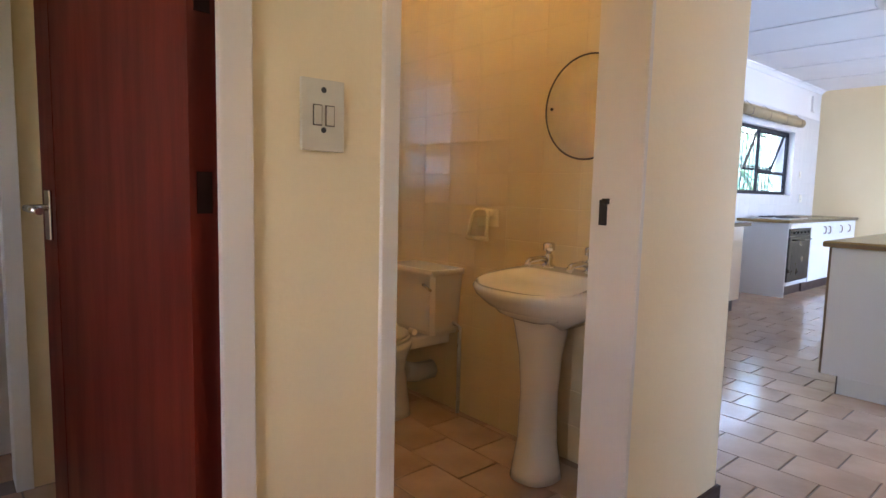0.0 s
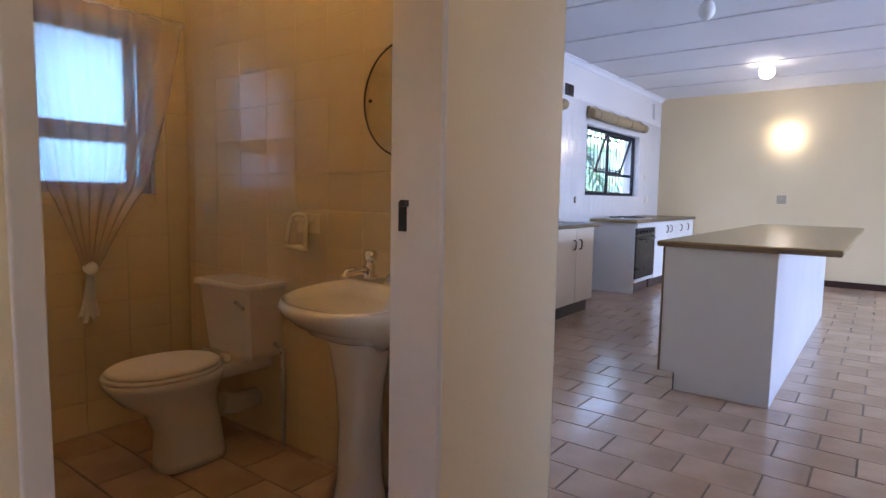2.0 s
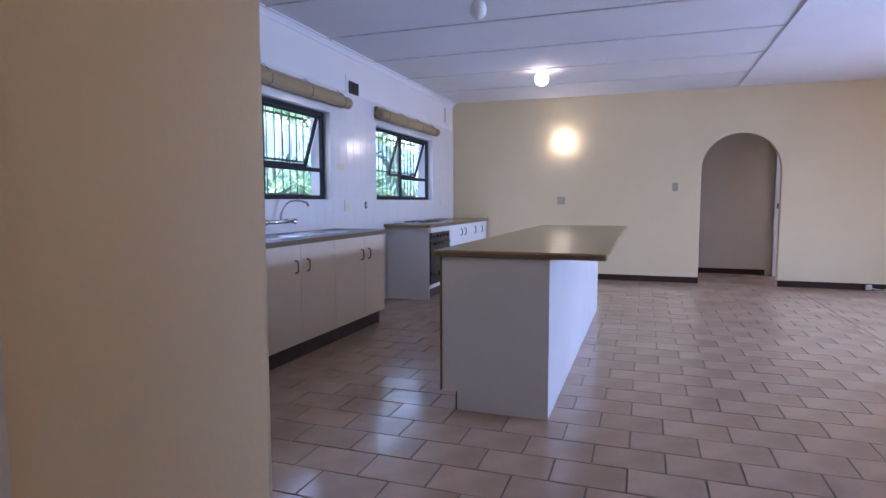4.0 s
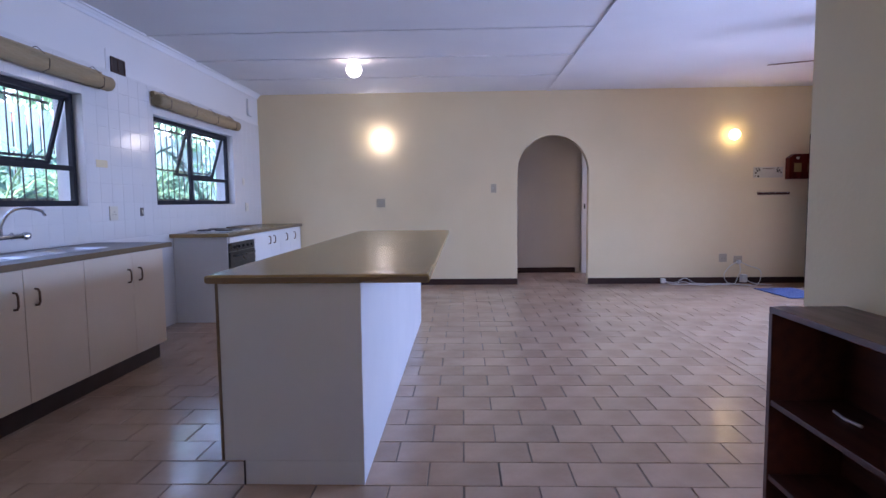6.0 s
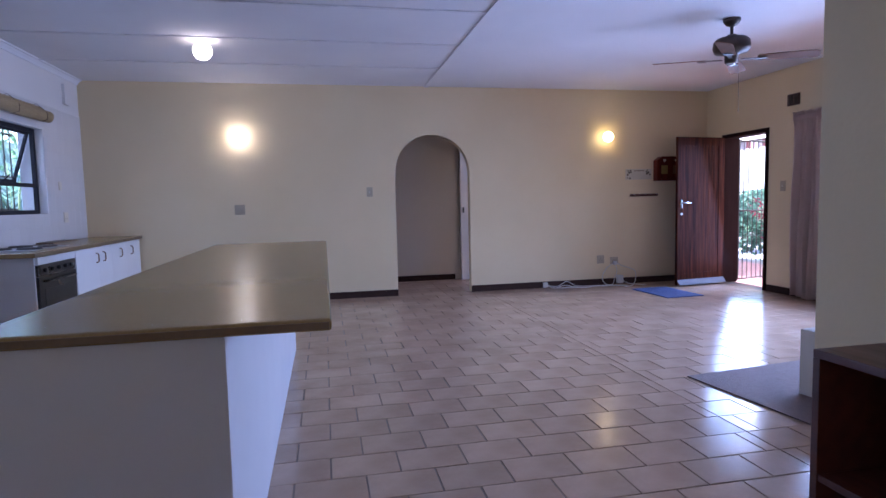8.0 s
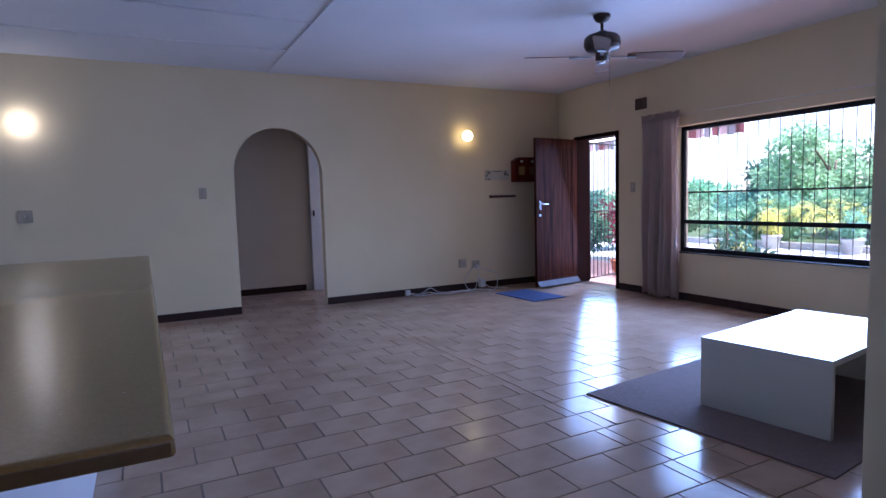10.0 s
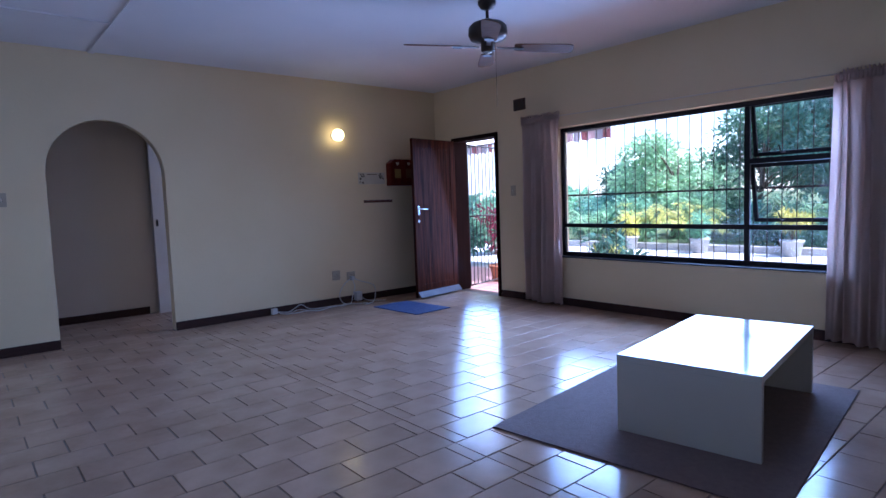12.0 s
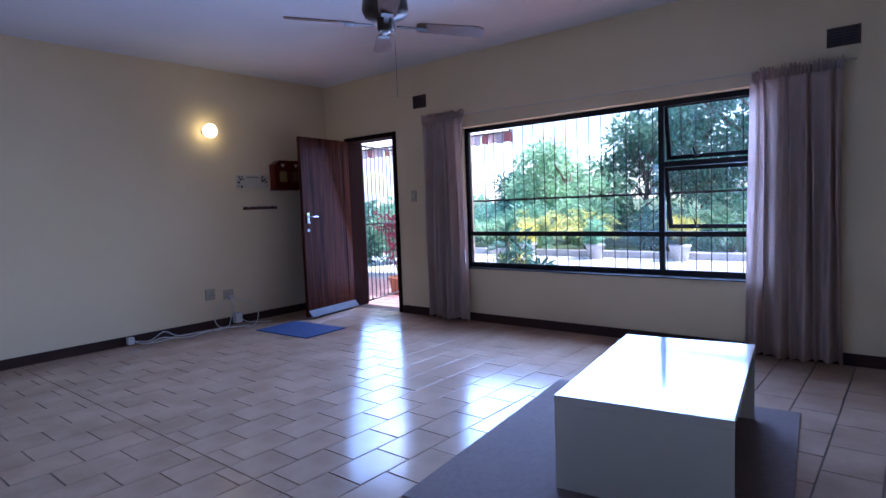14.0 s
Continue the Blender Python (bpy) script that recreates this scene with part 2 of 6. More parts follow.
M["globe_warm"] = shader("warm_lit_opal_globe", (0.9, 0.85, 0.7), 0.3, emission=(1.0, 0.83, 0.34), strength=1.6)
M["globe_wc"] = shader("toilet_lit_globe", (0.9, 0.85, 0.7), 0.3, emission=(1.0, 0.70, 0.27), strength=2.9)
# Glow of the extra globe that fills the hall with light.
M["globe_hall_fill"] = shader("hall_fill_globe", (0.9, 0.85, 0.7), 0.3, emission=(1.0, 0.90, 0.68), strength=2.9)
M["alu"] = shader("dull_aluminium", (0.10, 0.10, 0.12), 0.7, 0.2)
M["globe_off"] = shader("white_unlit_bulb", (0.75, 0.74, 0.73), 0.2)
M["cable"] = shader("white_cable", (0.62, 0.60, 0.58), 0.45)
M["fan_metal"] = shader("antique_bronze", (0.05, 0.033, 0.026), 0.42, 0.6, second=(0.09, 0.06, 0.04), scale=20)
M["fan_blade"] = shader("brown_fan_blade", (0.17, 0.085, 0.05), 0.6, spec=0.1, second=(0.12, 0.06, 0.036), scale=5, stretch=(0.8, 7, 7), grain=0.15)
M["frost"] = shader("frosted_shade", (0.30, 0.27, 0.26), 0.5)
M["glass"] = glass_material("window_glass")
M["mirror"] = shader("mirror_silver", (0.86, 0.86, 0.84), 0.02, 1.0, rough_vary=0.0)
M["net"] = net_material()
M["towel_plastic"] = shader("cream_ceramic", (0.80, 0.68, 0.42), 0.2)


M["frosted"] = frosted_material()

# ---- mesh helpers ----


def box(bm, x0, x1, y0, y1, z0, z1, bevel=0.0):
    v = [bm.verts.new((x, y, z)) for z in (z0, z1) for y in (y0, y1) for x in (x0, x1)]
    fs = [bm.faces.new([v[i] for i in q]) for q in ((0, 2, 3, 1), (4, 5, 7, 6), (0, 1, 5, 4), (2, 6, 7, 3), (0, 4, 6, 2), (1, 3, 7, 5))]
    if bevel:
        edges = {e for f in fs for e in f.edges}
        bmesh.ops.bevel(bm, geom=list(edges), offset=bevel, segments=2, profile=0.6, affect="EDGES")
    return v


def ring(bm, centre, axis, radius, sides=16, second=None):
    """A ring of points round an axis."""
    axis = Vector(axis).normalized()
    u = axis.orthogonal().normalized() if abs(axis.z) < 0.99 else Vector((1, 0, 0))
    w = axis.cross(u)
    rb = radius if second is None else second
    return [bm.verts.new(Vector(centre) + u * radius * math.cos(a) + w * rb * math.sin(a)) for a in [2 * math.pi * i / sides for i in range(sides)]]


def loft(bm, rings, cap=True):
    for a, b in zip(rings, rings[1:]):
        n = len(a)
        for i in range(n):
            f = bm.faces.new((a[i], a[(i + 1) % n], b[(i + 1) % n], b[i]))
            f.smooth = True
    if cap:
        bm.faces.new(rings[0][::-1])
        bm.faces.new(rings[-1])


def turned(bm, base, profile, axis=(0, 0, 1), sides=20):
    """A turned body: (distance along the axis, radius) pairs."""
    a = Vector(axis).normalized()
    loft(bm, [ring(bm, Vector(base) + a * d, a, max(r, 0.0004), sides) for d, r in profile])


def tube(bm, points, radius, sides=8):
    """A round pipe along points."""
    pts = [Vector(p) for p in points]
    rings, u = [], None
    for i, p in enumerate(pts):
        t = (pts[min(i + 1, len(pts) - 1)] - pts[max(i - 1, 0)]).normalized()
        u = t.orthogonal().normalized() if u is None else (u - t * u.dot(t)).normalized()
        w = t.cross(u)
        rings.append([bm.verts.new(p + (u * math.cos(a) + w * math.sin(a)) * radius) for a in [2 * math.pi * k / sides for k in range(sides)]])
    loft(bm, rings)


def arc(p0, p1, p2, n=8):
    """Points along a bent line."""
    a, b, c = Vector(p0), Vector(p1), Vector(p2)
    return [(1 - s) ** 2 * a + 2 * s * (1 - s) * b + s * s * c for s in [i / n for i in range(n + 1)]]


def origin(ob):
    v = Vector((0, 0, 0))
    while ob:
        v += ob.location
        ob = ob.parent
    return v


def part(name, bm, material, parent=None, label="", at=None, kind=""):
    """One mesh under its thing; coordinates are those of the place. at: where its own origin lies."""
    me = bpy.data.meshes.new(name)
    base = origin(parent)
    loc = Vector(at) if at else (base if parent else Vector((0, 0, 0)))
    bmesh.ops.recalc_face_normals(bm, faces=bm.faces[:])
    bmesh.ops.translate(bm, verts=bm.verts[:], vec=-loc)
    bm.to_mesh(me)
    bm.free()
    me.materials.append(material)
    ob = new(name, me)
    ob.parent = parent
    ob.location = loc - base
    return tagged(ob, label, kind=kind)


def thing(name, at, label, category, group=""):
    ob = new(name)
    ob.location = at
    ob.empty_display_size = 0.1
    return tagged(ob, label, category, group)


def solid(name, bm, material, label="", category="", group="", kind=""):
    """A thing or a piece of the setting that is one mesh."""
    me = bpy.data.meshes.new(name)
    bmesh.ops.recalc_face_normals(bm, faces=bm.faces[:])
    cs = [v.co.copy() for v in bm.verts]
    c = Vector((sum(v.x for v in cs) / len(cs), sum(v.y for v in cs) / len(cs), min(v.z for v in cs)))
    if kind == "structure":
        c = Vector((0, 0, 0))
    bmesh.ops.translate(bm, verts=bm.verts[:], vec=-c)
    bm.to_mesh(me)
    bm.free()
    me.materials.append(material)
    ob = new(name, me)
    ob.location = c
    return tagged(ob, label, category, group, kind)


def blk(x0, x1, y0, y1, z0, z1, bevel=0.0):
    bm = bmesh.new()
    box(bm, x0, x1, y0, y1, z0, z1, bevel)
    return bm


def wall(name, axis, a0, a1, t0, t1, z0, z1, holes, material, label):
    """A wall along x or y, of true thickness, with openings (a0, a1, z0, z1) through it."""
    xs = sorted({a0, a1, *[h[i] for h in holes for i in (0, 1)]})
    zs = sorted({z0, z1, *[h[i] for h in holes for i in (2, 3)]})
    open_at = lambda a, z: any(h[0] <= a <= h[1] and h[2] <= z <= h[3] for h in holes)
    n, k = len(xs) - 1, len(zs) - 1
    full = [[not open_at((xs[i] + xs[i + 1]) / 2, (zs[j] + zs[j + 1]) / 2) for j in range(k)] for i in range(n)]
    at = (lambda a, t, z: (a, t, z)) if axis == "x" else (lambda a, t, z: (t, a, z))
    bm, seen = bmesh.new(), {}

    def v(a, t, z):
        key = (a, t, z)
        if key not in seen:
            seen[key] = bm.verts.new(at(a, t, z))
        return seen[key]

    for i in range(n):
        for j in range(k):
            if not full[i][j]:
                continue
            p, q, r, s = xs[i], xs[i + 1], zs[j], zs[j + 1]
            for t in (t0, t1):
                bm.faces.new((v(p, t, r), v(q, t, r), v(q, t, s), v(p, t, s)))
            if i == 0 or not full[i - 1][j]:
                bm.faces.new((v(p, t0, r), v(p, t1, r), v(p, t1, s), v(p, t0, s)))
            if i == n - 1 or not full[i + 1][j]:
                bm.faces.new((v(q, t0, r), v(q, t1, r), v(q, t1, s), v(q, t0, s)))
            if j == 0 or not full[i][j - 1]:
                bm.faces.new((v(p, t0, r), v(q, t0, r), v(q, t1, r), v(p, t1, r)))
            if j == k - 1 or not full[i][j + 1]:
                bm.faces.new((v(p, t0, s), v(q, t0, s), v(q, t1, s), v(p, t1, s)))
    return solid(name, bm, material, label, kind="structure")


H = 2.72
# ---- walls, floor, ceiling ----
XE, YN, YS = 10.16, 3.19, -5.045
wall_north = wall("wall_north", "x", -1.6, 12.2, YN, YN + 0.22, 0, H, [(1.58, 2.12, 1.13, 1.91), (4.42, 6.30, 1.19, 2.04), (7.32, 9.20, 1.19, 2.04)],
                  M["white_wall"], "white plastered kitchen wall with two windows")
wall_south = wall("wall_south", "x", 2.4, XE + 0.11, YS - 0.22, YS, 0, H, [(5.25, 8.065, 0.542, 1.99), (8.96, 9.80, -0.001, 2.05)],
                  M["cream"], "cream plastered wall with the wide window and front door")
wall_hall_front = wall("wall_hall", "x", -1.6, 0.965, 1.17, 1.278, 0, H, [(-0.19, 0.64, -0.001, 2.05)],
                       M["cream"], "cream plastered wall beside the toilet door")
wall("wall_toilet_lintel", "x", 0.965, 1.80, 1.17, 1.278, 2.03, H, [], M["cream"], "cream plaster over the toilet door")
wall_nib = wall("wall_nib", "x", -1.6, 4.0, -1.08, -0.927, 0, H, [], M["cream"], "cream plastered wall end by the bookcase")
# The opening at y 1.9 to 2.3 is unseen, added to light the bedroom.
wall_west = wall("wall_west", "y", YS - 0.22, YN + 0.22, -1.75, -1.6, 0, H, [(-0.3, 0.5, 1.05, 1.95), (1.9, 2.3, 1.25, 1.95)], M["cream"], "cream plastered end wall")
wall_lounge_west = wall("wall_lounge_west", "y", YS, -1.08, 2.25, 2.4, 0, H, [], M["cream"], "cream plastered lounge wall")
wall_wc_west = wall("wall_toilet_side", "y", 1.278, YN, 0.84, 0.95, 0, H, [], M["cream"], "cream plastered toilet side wall")
wall_room_back = wall("wall_bedroom", "x", -1.6, 0.84, 2.80, 2.92, 0, H, [(-0.35, 0.47, -0.001, 2.05)], M["cream"], "cream plastered bedroom wall")


def rounded_wall():
    """The end of the toilet's walls, with its softly rounded plaster corner."""
    r = 0.035
    pts = [(1.80, 1.12)]
    pts += [(2.445 - r + r * math.sin(a), 1.12 + r - r * math.cos(a)) for a in [math.pi / 2 * i / 6 for i in range(7)]]
    pts += [(2.445, YN), (2.303, YN), (2.303, 1.278), (1.80, 1.278)]
    bm = bmesh.new()
    lo = [bm.verts.new((x, y, 0)) for x, y in pts]
    hi = [bm.verts.new((x, y, H)) for x, y in pts]
    for i in range(len(pts)):
        f = bm.faces.new((lo[i], lo[(i + 1) % len(pts)], hi[(i + 1) % len(pts)], hi[i]))
        f.smooth = 1 <= i <= 6
    bm.faces.new(lo[::-1])
    bm.faces.new(hi)
    return solid("wall_toilet_corner", bm, M["cream"], "cream plastered wall with a rounded corner", kind="structure")


rounded_wall()


def arch_wall(y0, y1, spring, top):
    """The wall with the round-headed opening between y0 and y1."""
    x0, x1 = XE, XE + 0.12
    cy, r, rise, n = (y0 + y1) / 2, (y1 - y0) / 2, top - spring, 24
    curve = [(y0, 0.0), (y0, spring)] + [(cy - r * math.cos(math.pi * i / n), spring + rise * math.sin(math.pi * i / n)) for i in range(1, n)] + [(y1, spring), (y1, 0.0)]
    bm = bmesh.new()
    v = lambda x, y, z: bm.verts.new((x, y, z))
    for x in (x0, x1):
        bm.faces.new((v(x, YS - 0.22, 0), v(x, y0, 0), v(x, y0, H), v(x, YS - 0.22, H)))
        bm.faces.new((v(x, y1, 0), v(x, YN, 0), v(x, YN, H), v(x, y1, H)))
        for (ya, za), (yb, zb) in zip(curve[1:-1], curve[2:-1]):
            bm.faces.new((v(x, ya, za), v(x, yb, zb), v(x, yb, H), v(x, ya, H)))
    for (ya, za), (yb, zb) in zip(curve, curve[1:]):
        f = bm.faces.new((v(x0, ya, za), v(x1, ya, za), v(x1, yb, zb), v(x0, yb, zb)))
        f.smooth = True
    bmesh.ops.remove_doubles(bm, verts=bm.verts[:], dist=0.0005)
    return solid("wall_east", bm, M["cream"], "cream plastered wall with a round arch", kind="structure")


arch_wall(-1.485, -0.485, 1.60, 2.105)
# passage behind the arch
wall("wall_passage", "y", -1.66, 3.19, 11.50, 11.62, 0, H, [], M["passage"], "pale beige plastered passage wall")
wall("wall_passage_end", "x", XE + 0.12, 12.2, YS - 0.22, YS, 0, H, [(10.6, 11.4, 0.9, 2.05)], M["cream"], "cream plastered room wall")
wall("wall_passage_side", "y", YS, -1.66, 12.2, 12.32, 0, H, [], M["cream"], "cream plastered room wall")
wall("wall_passage_cross", "x", XE + 0.12, 12.2, -1.78, -1.66, 0, H, [(10.62, 11.40, -0.001, 2.05)], M["passage"], "pale beige plastered passage wall with a doorway")
solid("floor", blk(-1.75, 12.4, YS - 0.22, YN + 0.22, -0.2, -0.006), M["grout"], "tiled floor in running bond with dark joints", kind="structure")


def ceiling():
    bm = bmesh.new()
    box(bm, -1.75, 12.4, YS - 0.22, YN + 0.22, H, H + 0.15)
    box(bm, -1.6, XE, -0.945, -0.895, H - 0.012, H)
    return bm


solid("ceiling", ceiling(), M["ceiling"], "white boarded ceiling with cover strips", kind="structure")


def ceiling_strips():
    bm = bmesh.new()
    for i in range(-2, 4):
        x = 6.23 + 0.97 * i
        box(bm, x - 0.018, x + 0.018, -0.895, YN, H - 0.010, H)
    return bm


solid("ceiling_trim", ceiling_strips(), M["batten"], "narrow painted ceiling cover strips", kind="structure")


# ---- trim of the rooms ----


def skirting(name, axis, a0, a1, face, out, h=0.085):
    t0, t1 = sorted((face, face + out * 0.016))
    bm = blk(a0, a1, t0, t1, 0, h, 0.003) if axis == "x" else blk(t0, t1, a0, a1, 0, h, 0.003)
    return solid(name, bm, M["skirting"], "dark-stained timber skirting board on the wall", kind="structure")


skirting("baseboard", "y", -0.485, YN, XE, -1)
skirting("baseboard", "y", YS, -1.485, XE, -1)
skirting("baseboard", "x", 2.4, 8.94, YS, 1)
skirting("baseboard", "x", 9.84, XE - 0.016, YS, 1)
skirting("baseboard", "x", 1.82, 2.43, 1.12, -1)
skirting("baseboard", "y", 1.135, 2.60, 2.445, 1)
skirting("baseboard", "x", -1.6, 4.0, -0.927, 1)
skirting("baseboard", "y", -1.08, -0.927, 4.0, 1)
skirting("baseboard", "y", -1.56, 3.19, 11.50, -1)
skirting("baseboard", "y", YS + 0.02, -1.10, 2.4, 1)


def cornice(name, p):
    bm = bmesh.new()
    prof = [(0.0, 0.0), (0.0, -0.055), (0.010, -0.055), (0.022, -0.035), (0.042, -0.014), (0.06, -0.010), (0.06, 0.0)]
    ends = [[bm.verts.new(p(s, d, H + z)) for d, z in prof] for s in (0, 1)]
    n = len(prof)
    for i in range(n):
        bm.faces.new((ends[0][i], ends[0][(i + 1) % n], ends[1][(i + 1) % n], ends[1][i]))
    bm.faces.new(ends[0][::-1])
    bm.faces.new(ends[1])
    return solid(name, bm, M["ceiling"], "white painted cove along the ceiling", kind="structure")


cornice("trim_cornice", lambda s, d, z: (2.445 + s * (XE - 2.445), YN - d, z))


def door_frame(name, axis, a0, a1, t0, t1, top, material, label, face=0.055, proud=0.012, face_b=None):
    """A steel or timber lining with a face on both sides of the wall."""
    base = thing(name, ((a0 + a1) / 2, (t0 + t1) / 2, 0) if axis == "x" else ((t0 + t1) / 2, (a0 + a1) / 2, 0), label, "door frame")
    base["kind"] = "structure"
    swap = (lambda a, b, c, d, e, f: blk(a, b, c, d, e, f, 0.003)) if axis == "x" else (lambda a, b, c, d, e, f: blk(c, d, a, b, e, f, 0.003))
    lo, hi = t0 - proud, t1 + proud
    part("jamb", swap(a0 - face, a0 + 0.004, lo, hi, 0, top + face), material, base)
    part("jamb", swap(a1 - 0.004, a1 + (face if face_b is None else face_b), lo, hi, 0, top + face), material, base)
    part("head", swap(a0 + 0.004, a1 - 0.004, lo, hi, top - 0.004, top + face), material, base)
    return base


wc_frame = thing("door_1", (1.37, 1.22, 0), "cream enamelled steel door frame of the toilet", "door frame")
wc_frame["kind"] = "structure"
part("jamb", blk(0.934, 0.972, 1.160, 1.288, 0, 2.06, 0.003), M["frame_cream"], wc_frame)
part("head", blk(0.973, 1.765, 1.160, 1.288, 2.026, 2.06, 0.003), M["frame_cream"], wc_frame)
bm = bmesh.new()
foot = ((1.757, 1.102), (1.772, 1.101), (1.801, 1.119), (1.815, 1.287), (1.792, 1.288))
lo_ring = [bm.verts.new((x, y, 0)) for x, y in foot]
hi_ring = [bm.verts.new((x, y, 2.06)) for x, y in foot]
for i in range(5):
    bm.faces.new((lo_ring[i], lo_ring[(i + 1) % 5], hi_ring[(i + 1) % 5], hi_ring[i]))
bm.faces.new(lo_ring[::-1])
bm.faces.new(hi_ring)
part("jamb", bm, M["frame_cream"], wc_frame)
plate_m = M["black"]
part("strike_plate", blk(1.7795, 1.788, 1.222, 1.252, 1.052, 1.128, 0.002), plate_m, wc_frame, "dark steel latch plate")
part("latch_lip", blk(1.762, 1.784, 1.216, 1.232, 1.115, 1.132, 0.002), plate_m, wc_frame, "dark latch lip")
for z in (0.30, 0.915, 1.5):
    bm = bmesh.new()
    turned(bm, (1.7665, 1.106, z), [(0, 0.004), (0.002, 0.004)], (-0.6, -0.8, 0), 8)
    part("chip", bm, M["black"], wc_frame, "small dark paint chip")
room_frame = door_frame("door_2", "x", -0.18, 0.632, 1.17, 1.278, 2.03, M["frame_cream"], "cream enamelled steel door frame of the bedroom", 0.05)
door_frame("door_3", "x", -0.35, 0.465, 2.80, 2.92, 2.03, M["frame_white"], "white enamelled steel door frame", 0.05)
pass_frame = door_frame("door_4", "x", 10.62, 11.40, -1.78, -1.66, 2.03, M["frame_white"], "white enamelled steel door frame in the passage", 0.05)
part("strike_plate", blk(11.386, 11.396, -1.70, -1.675, 1.05, 1.13, 0.002), M["black"], pass_frame, "dark steel latch plate")
front_frame = door_frame("door_5", "x", 9.0, 9.77, YS - 0.213, YS + 0.004, 2.01, M["front_frame"], "dark teak frame of the front door", 0.045, 0.012)


def door_leaf(label, w, h, t, boards, material, handle_h, side, group=""):
    """A leaf that stands with its hinge edge on its origin and runs along x."""
    leaf = thing("door", (0, 0, 0), label, "door", group)
    bm = bmesh.new()
    n = boards
    if n:
        st = 0.10
        box(bm, 0, st, -t / 2, t / 2, 0, h, 0.003)
        box(bm, w - st, w, -t / 2, t / 2, 0, h, 0.003)
        box(bm, st, w - st, -t / 2, t / 2, h - 0.12, h, 0.003)
        box(bm, st, w - st, -t / 2, t / 2, 0, 0.16, 0.003)
        for i in range(n):
            a = st + (w - 2 * st) * i / n
            box(bm, a + 0.0006, a + (w - 2 * st) / n - 0.0006, -t / 2 + 0.004, t / 2 - 0.004, 0.16, h - 0.12, 0.001)
    else:
        box(bm, 0, w, -t / 2, t / 2, 0, h, 0.003)
        box(bm, 0.0, 0.014, -t / 2 - 0.003, t / 2 + 0.003, 0, h)
        box(bm, w - 0.11, w - 0.106, -t / 2 - 0.001, t / 2 + 0.001, 0.0, h)
    part("panel", bm, material, leaf)
    for s in (-1, 1):
        y = s * t / 2
        hb = part("handle", blk(w - 0.082, w - 0.045, min(y, y + s * 0.008), max(y, y + s * 0.008), handle_h - 0.075, handle_h + 0.04, 0.003), M["chrome"], leaf, "chrome lever handle")
        bm = bmesh.new()
        tube(bm, [(w - 0.064, y, handle_h), (w - 0.064, y + s * 0.045, handle_h), (w - 0.075, y + s * 0.05, handle_h), (w - 0.18, y + s * 0.05, handle_h - 0.004)], 0.008)
        part("lever", bm, M["chrome"], hb)
    return leaf


# open bedroom door
leaf = door_leaf("red-brown varnished flush door standing open beside the toilet wall", 0.775, 2.0, 0.04, 0, M["door_red"], 1.07, 1)
for z in (0.25, 1.12, 1.42, 1.78):
    bm = bmesh.new()
    box(bm, -0.002, 0.003, -0.012, 0.012, z - 0.032, z + 0.032)
    part("hinge", bm, M["front_frame"], leaf, "dark steel hinge")
leaf.matrix_basis = pose(0.607, 1.168, 0.012, 0, 0, 97.6)
# open front door
leaf = door_leaf("worn red-brown boarded teak door standing open beside the doormat", 0.805, 2.0, 0.042, 7, M["door_wood"], 1.12, 1)
bm = bmesh.new()
v = [bm.verts.new(p) for p in ((0.0, 0.021, 0.075), (0.805, 0.021, 0.075), (0.805, 0.085, 0.008), (0.0, 0.085, 0.008),
                               (0.0, 0.021, 0.071), (0.805, 0.021, 0.071), (0.805, 0.081, 0.004), (0.0, 0.081, 0.004))]
for q in ((0, 1, 2, 3), (4, 7, 6, 5), (0, 4, 5, 1), (2, 6, 7, 3), (1, 5, 6, 2), (0, 3, 7, 4)):
    bm.faces.new([v[i] for i in q])
part("weather_bar", bm, M["alu"], leaf, "dull aluminium weather bar")
bm = bmesh.new()
turned(bm, (0.74, 0.024, 0.97), [(0, 0.018), (0.003, 0.018)], (0, 1, 0))
part("keyhole_cover", bm, M["steel"], leaf, "small steel keyhole cover")
leaf.matrix_basis = pose(9.76, YS + 0.03, 0.015, 0, 0, 98.5)


# ---- windows ----


def frame_bars(bm, axis_pts, y0, y1, w):
    """Frame members: each (x0, z0, x1, z1) upright or level, w wide."""
    for x0, z0, x1, z1 in axis_pts:
        if abs(x1 - x0) < 1e-6:
            box(bm, x0 - w / 2, x0 + w / 2, y0, y1, z0, z1, 0.003)
        else:
            box(bm, x0, x1, y0, y1, z0 - w / 2, z0 + w / 2, 0.003)


def pane(parent, x0, x1, y, z0, z1, glazing="glass"):
    ob = part("pane", blk(x0, x1, y - 0.002, y + 0.002, z0, z1), M[glazing], parent, "clear glass pane" if glazing == "glass" else "frosted glass pane")
    ob.visible_shadow = glazing != "glass"
    return ob


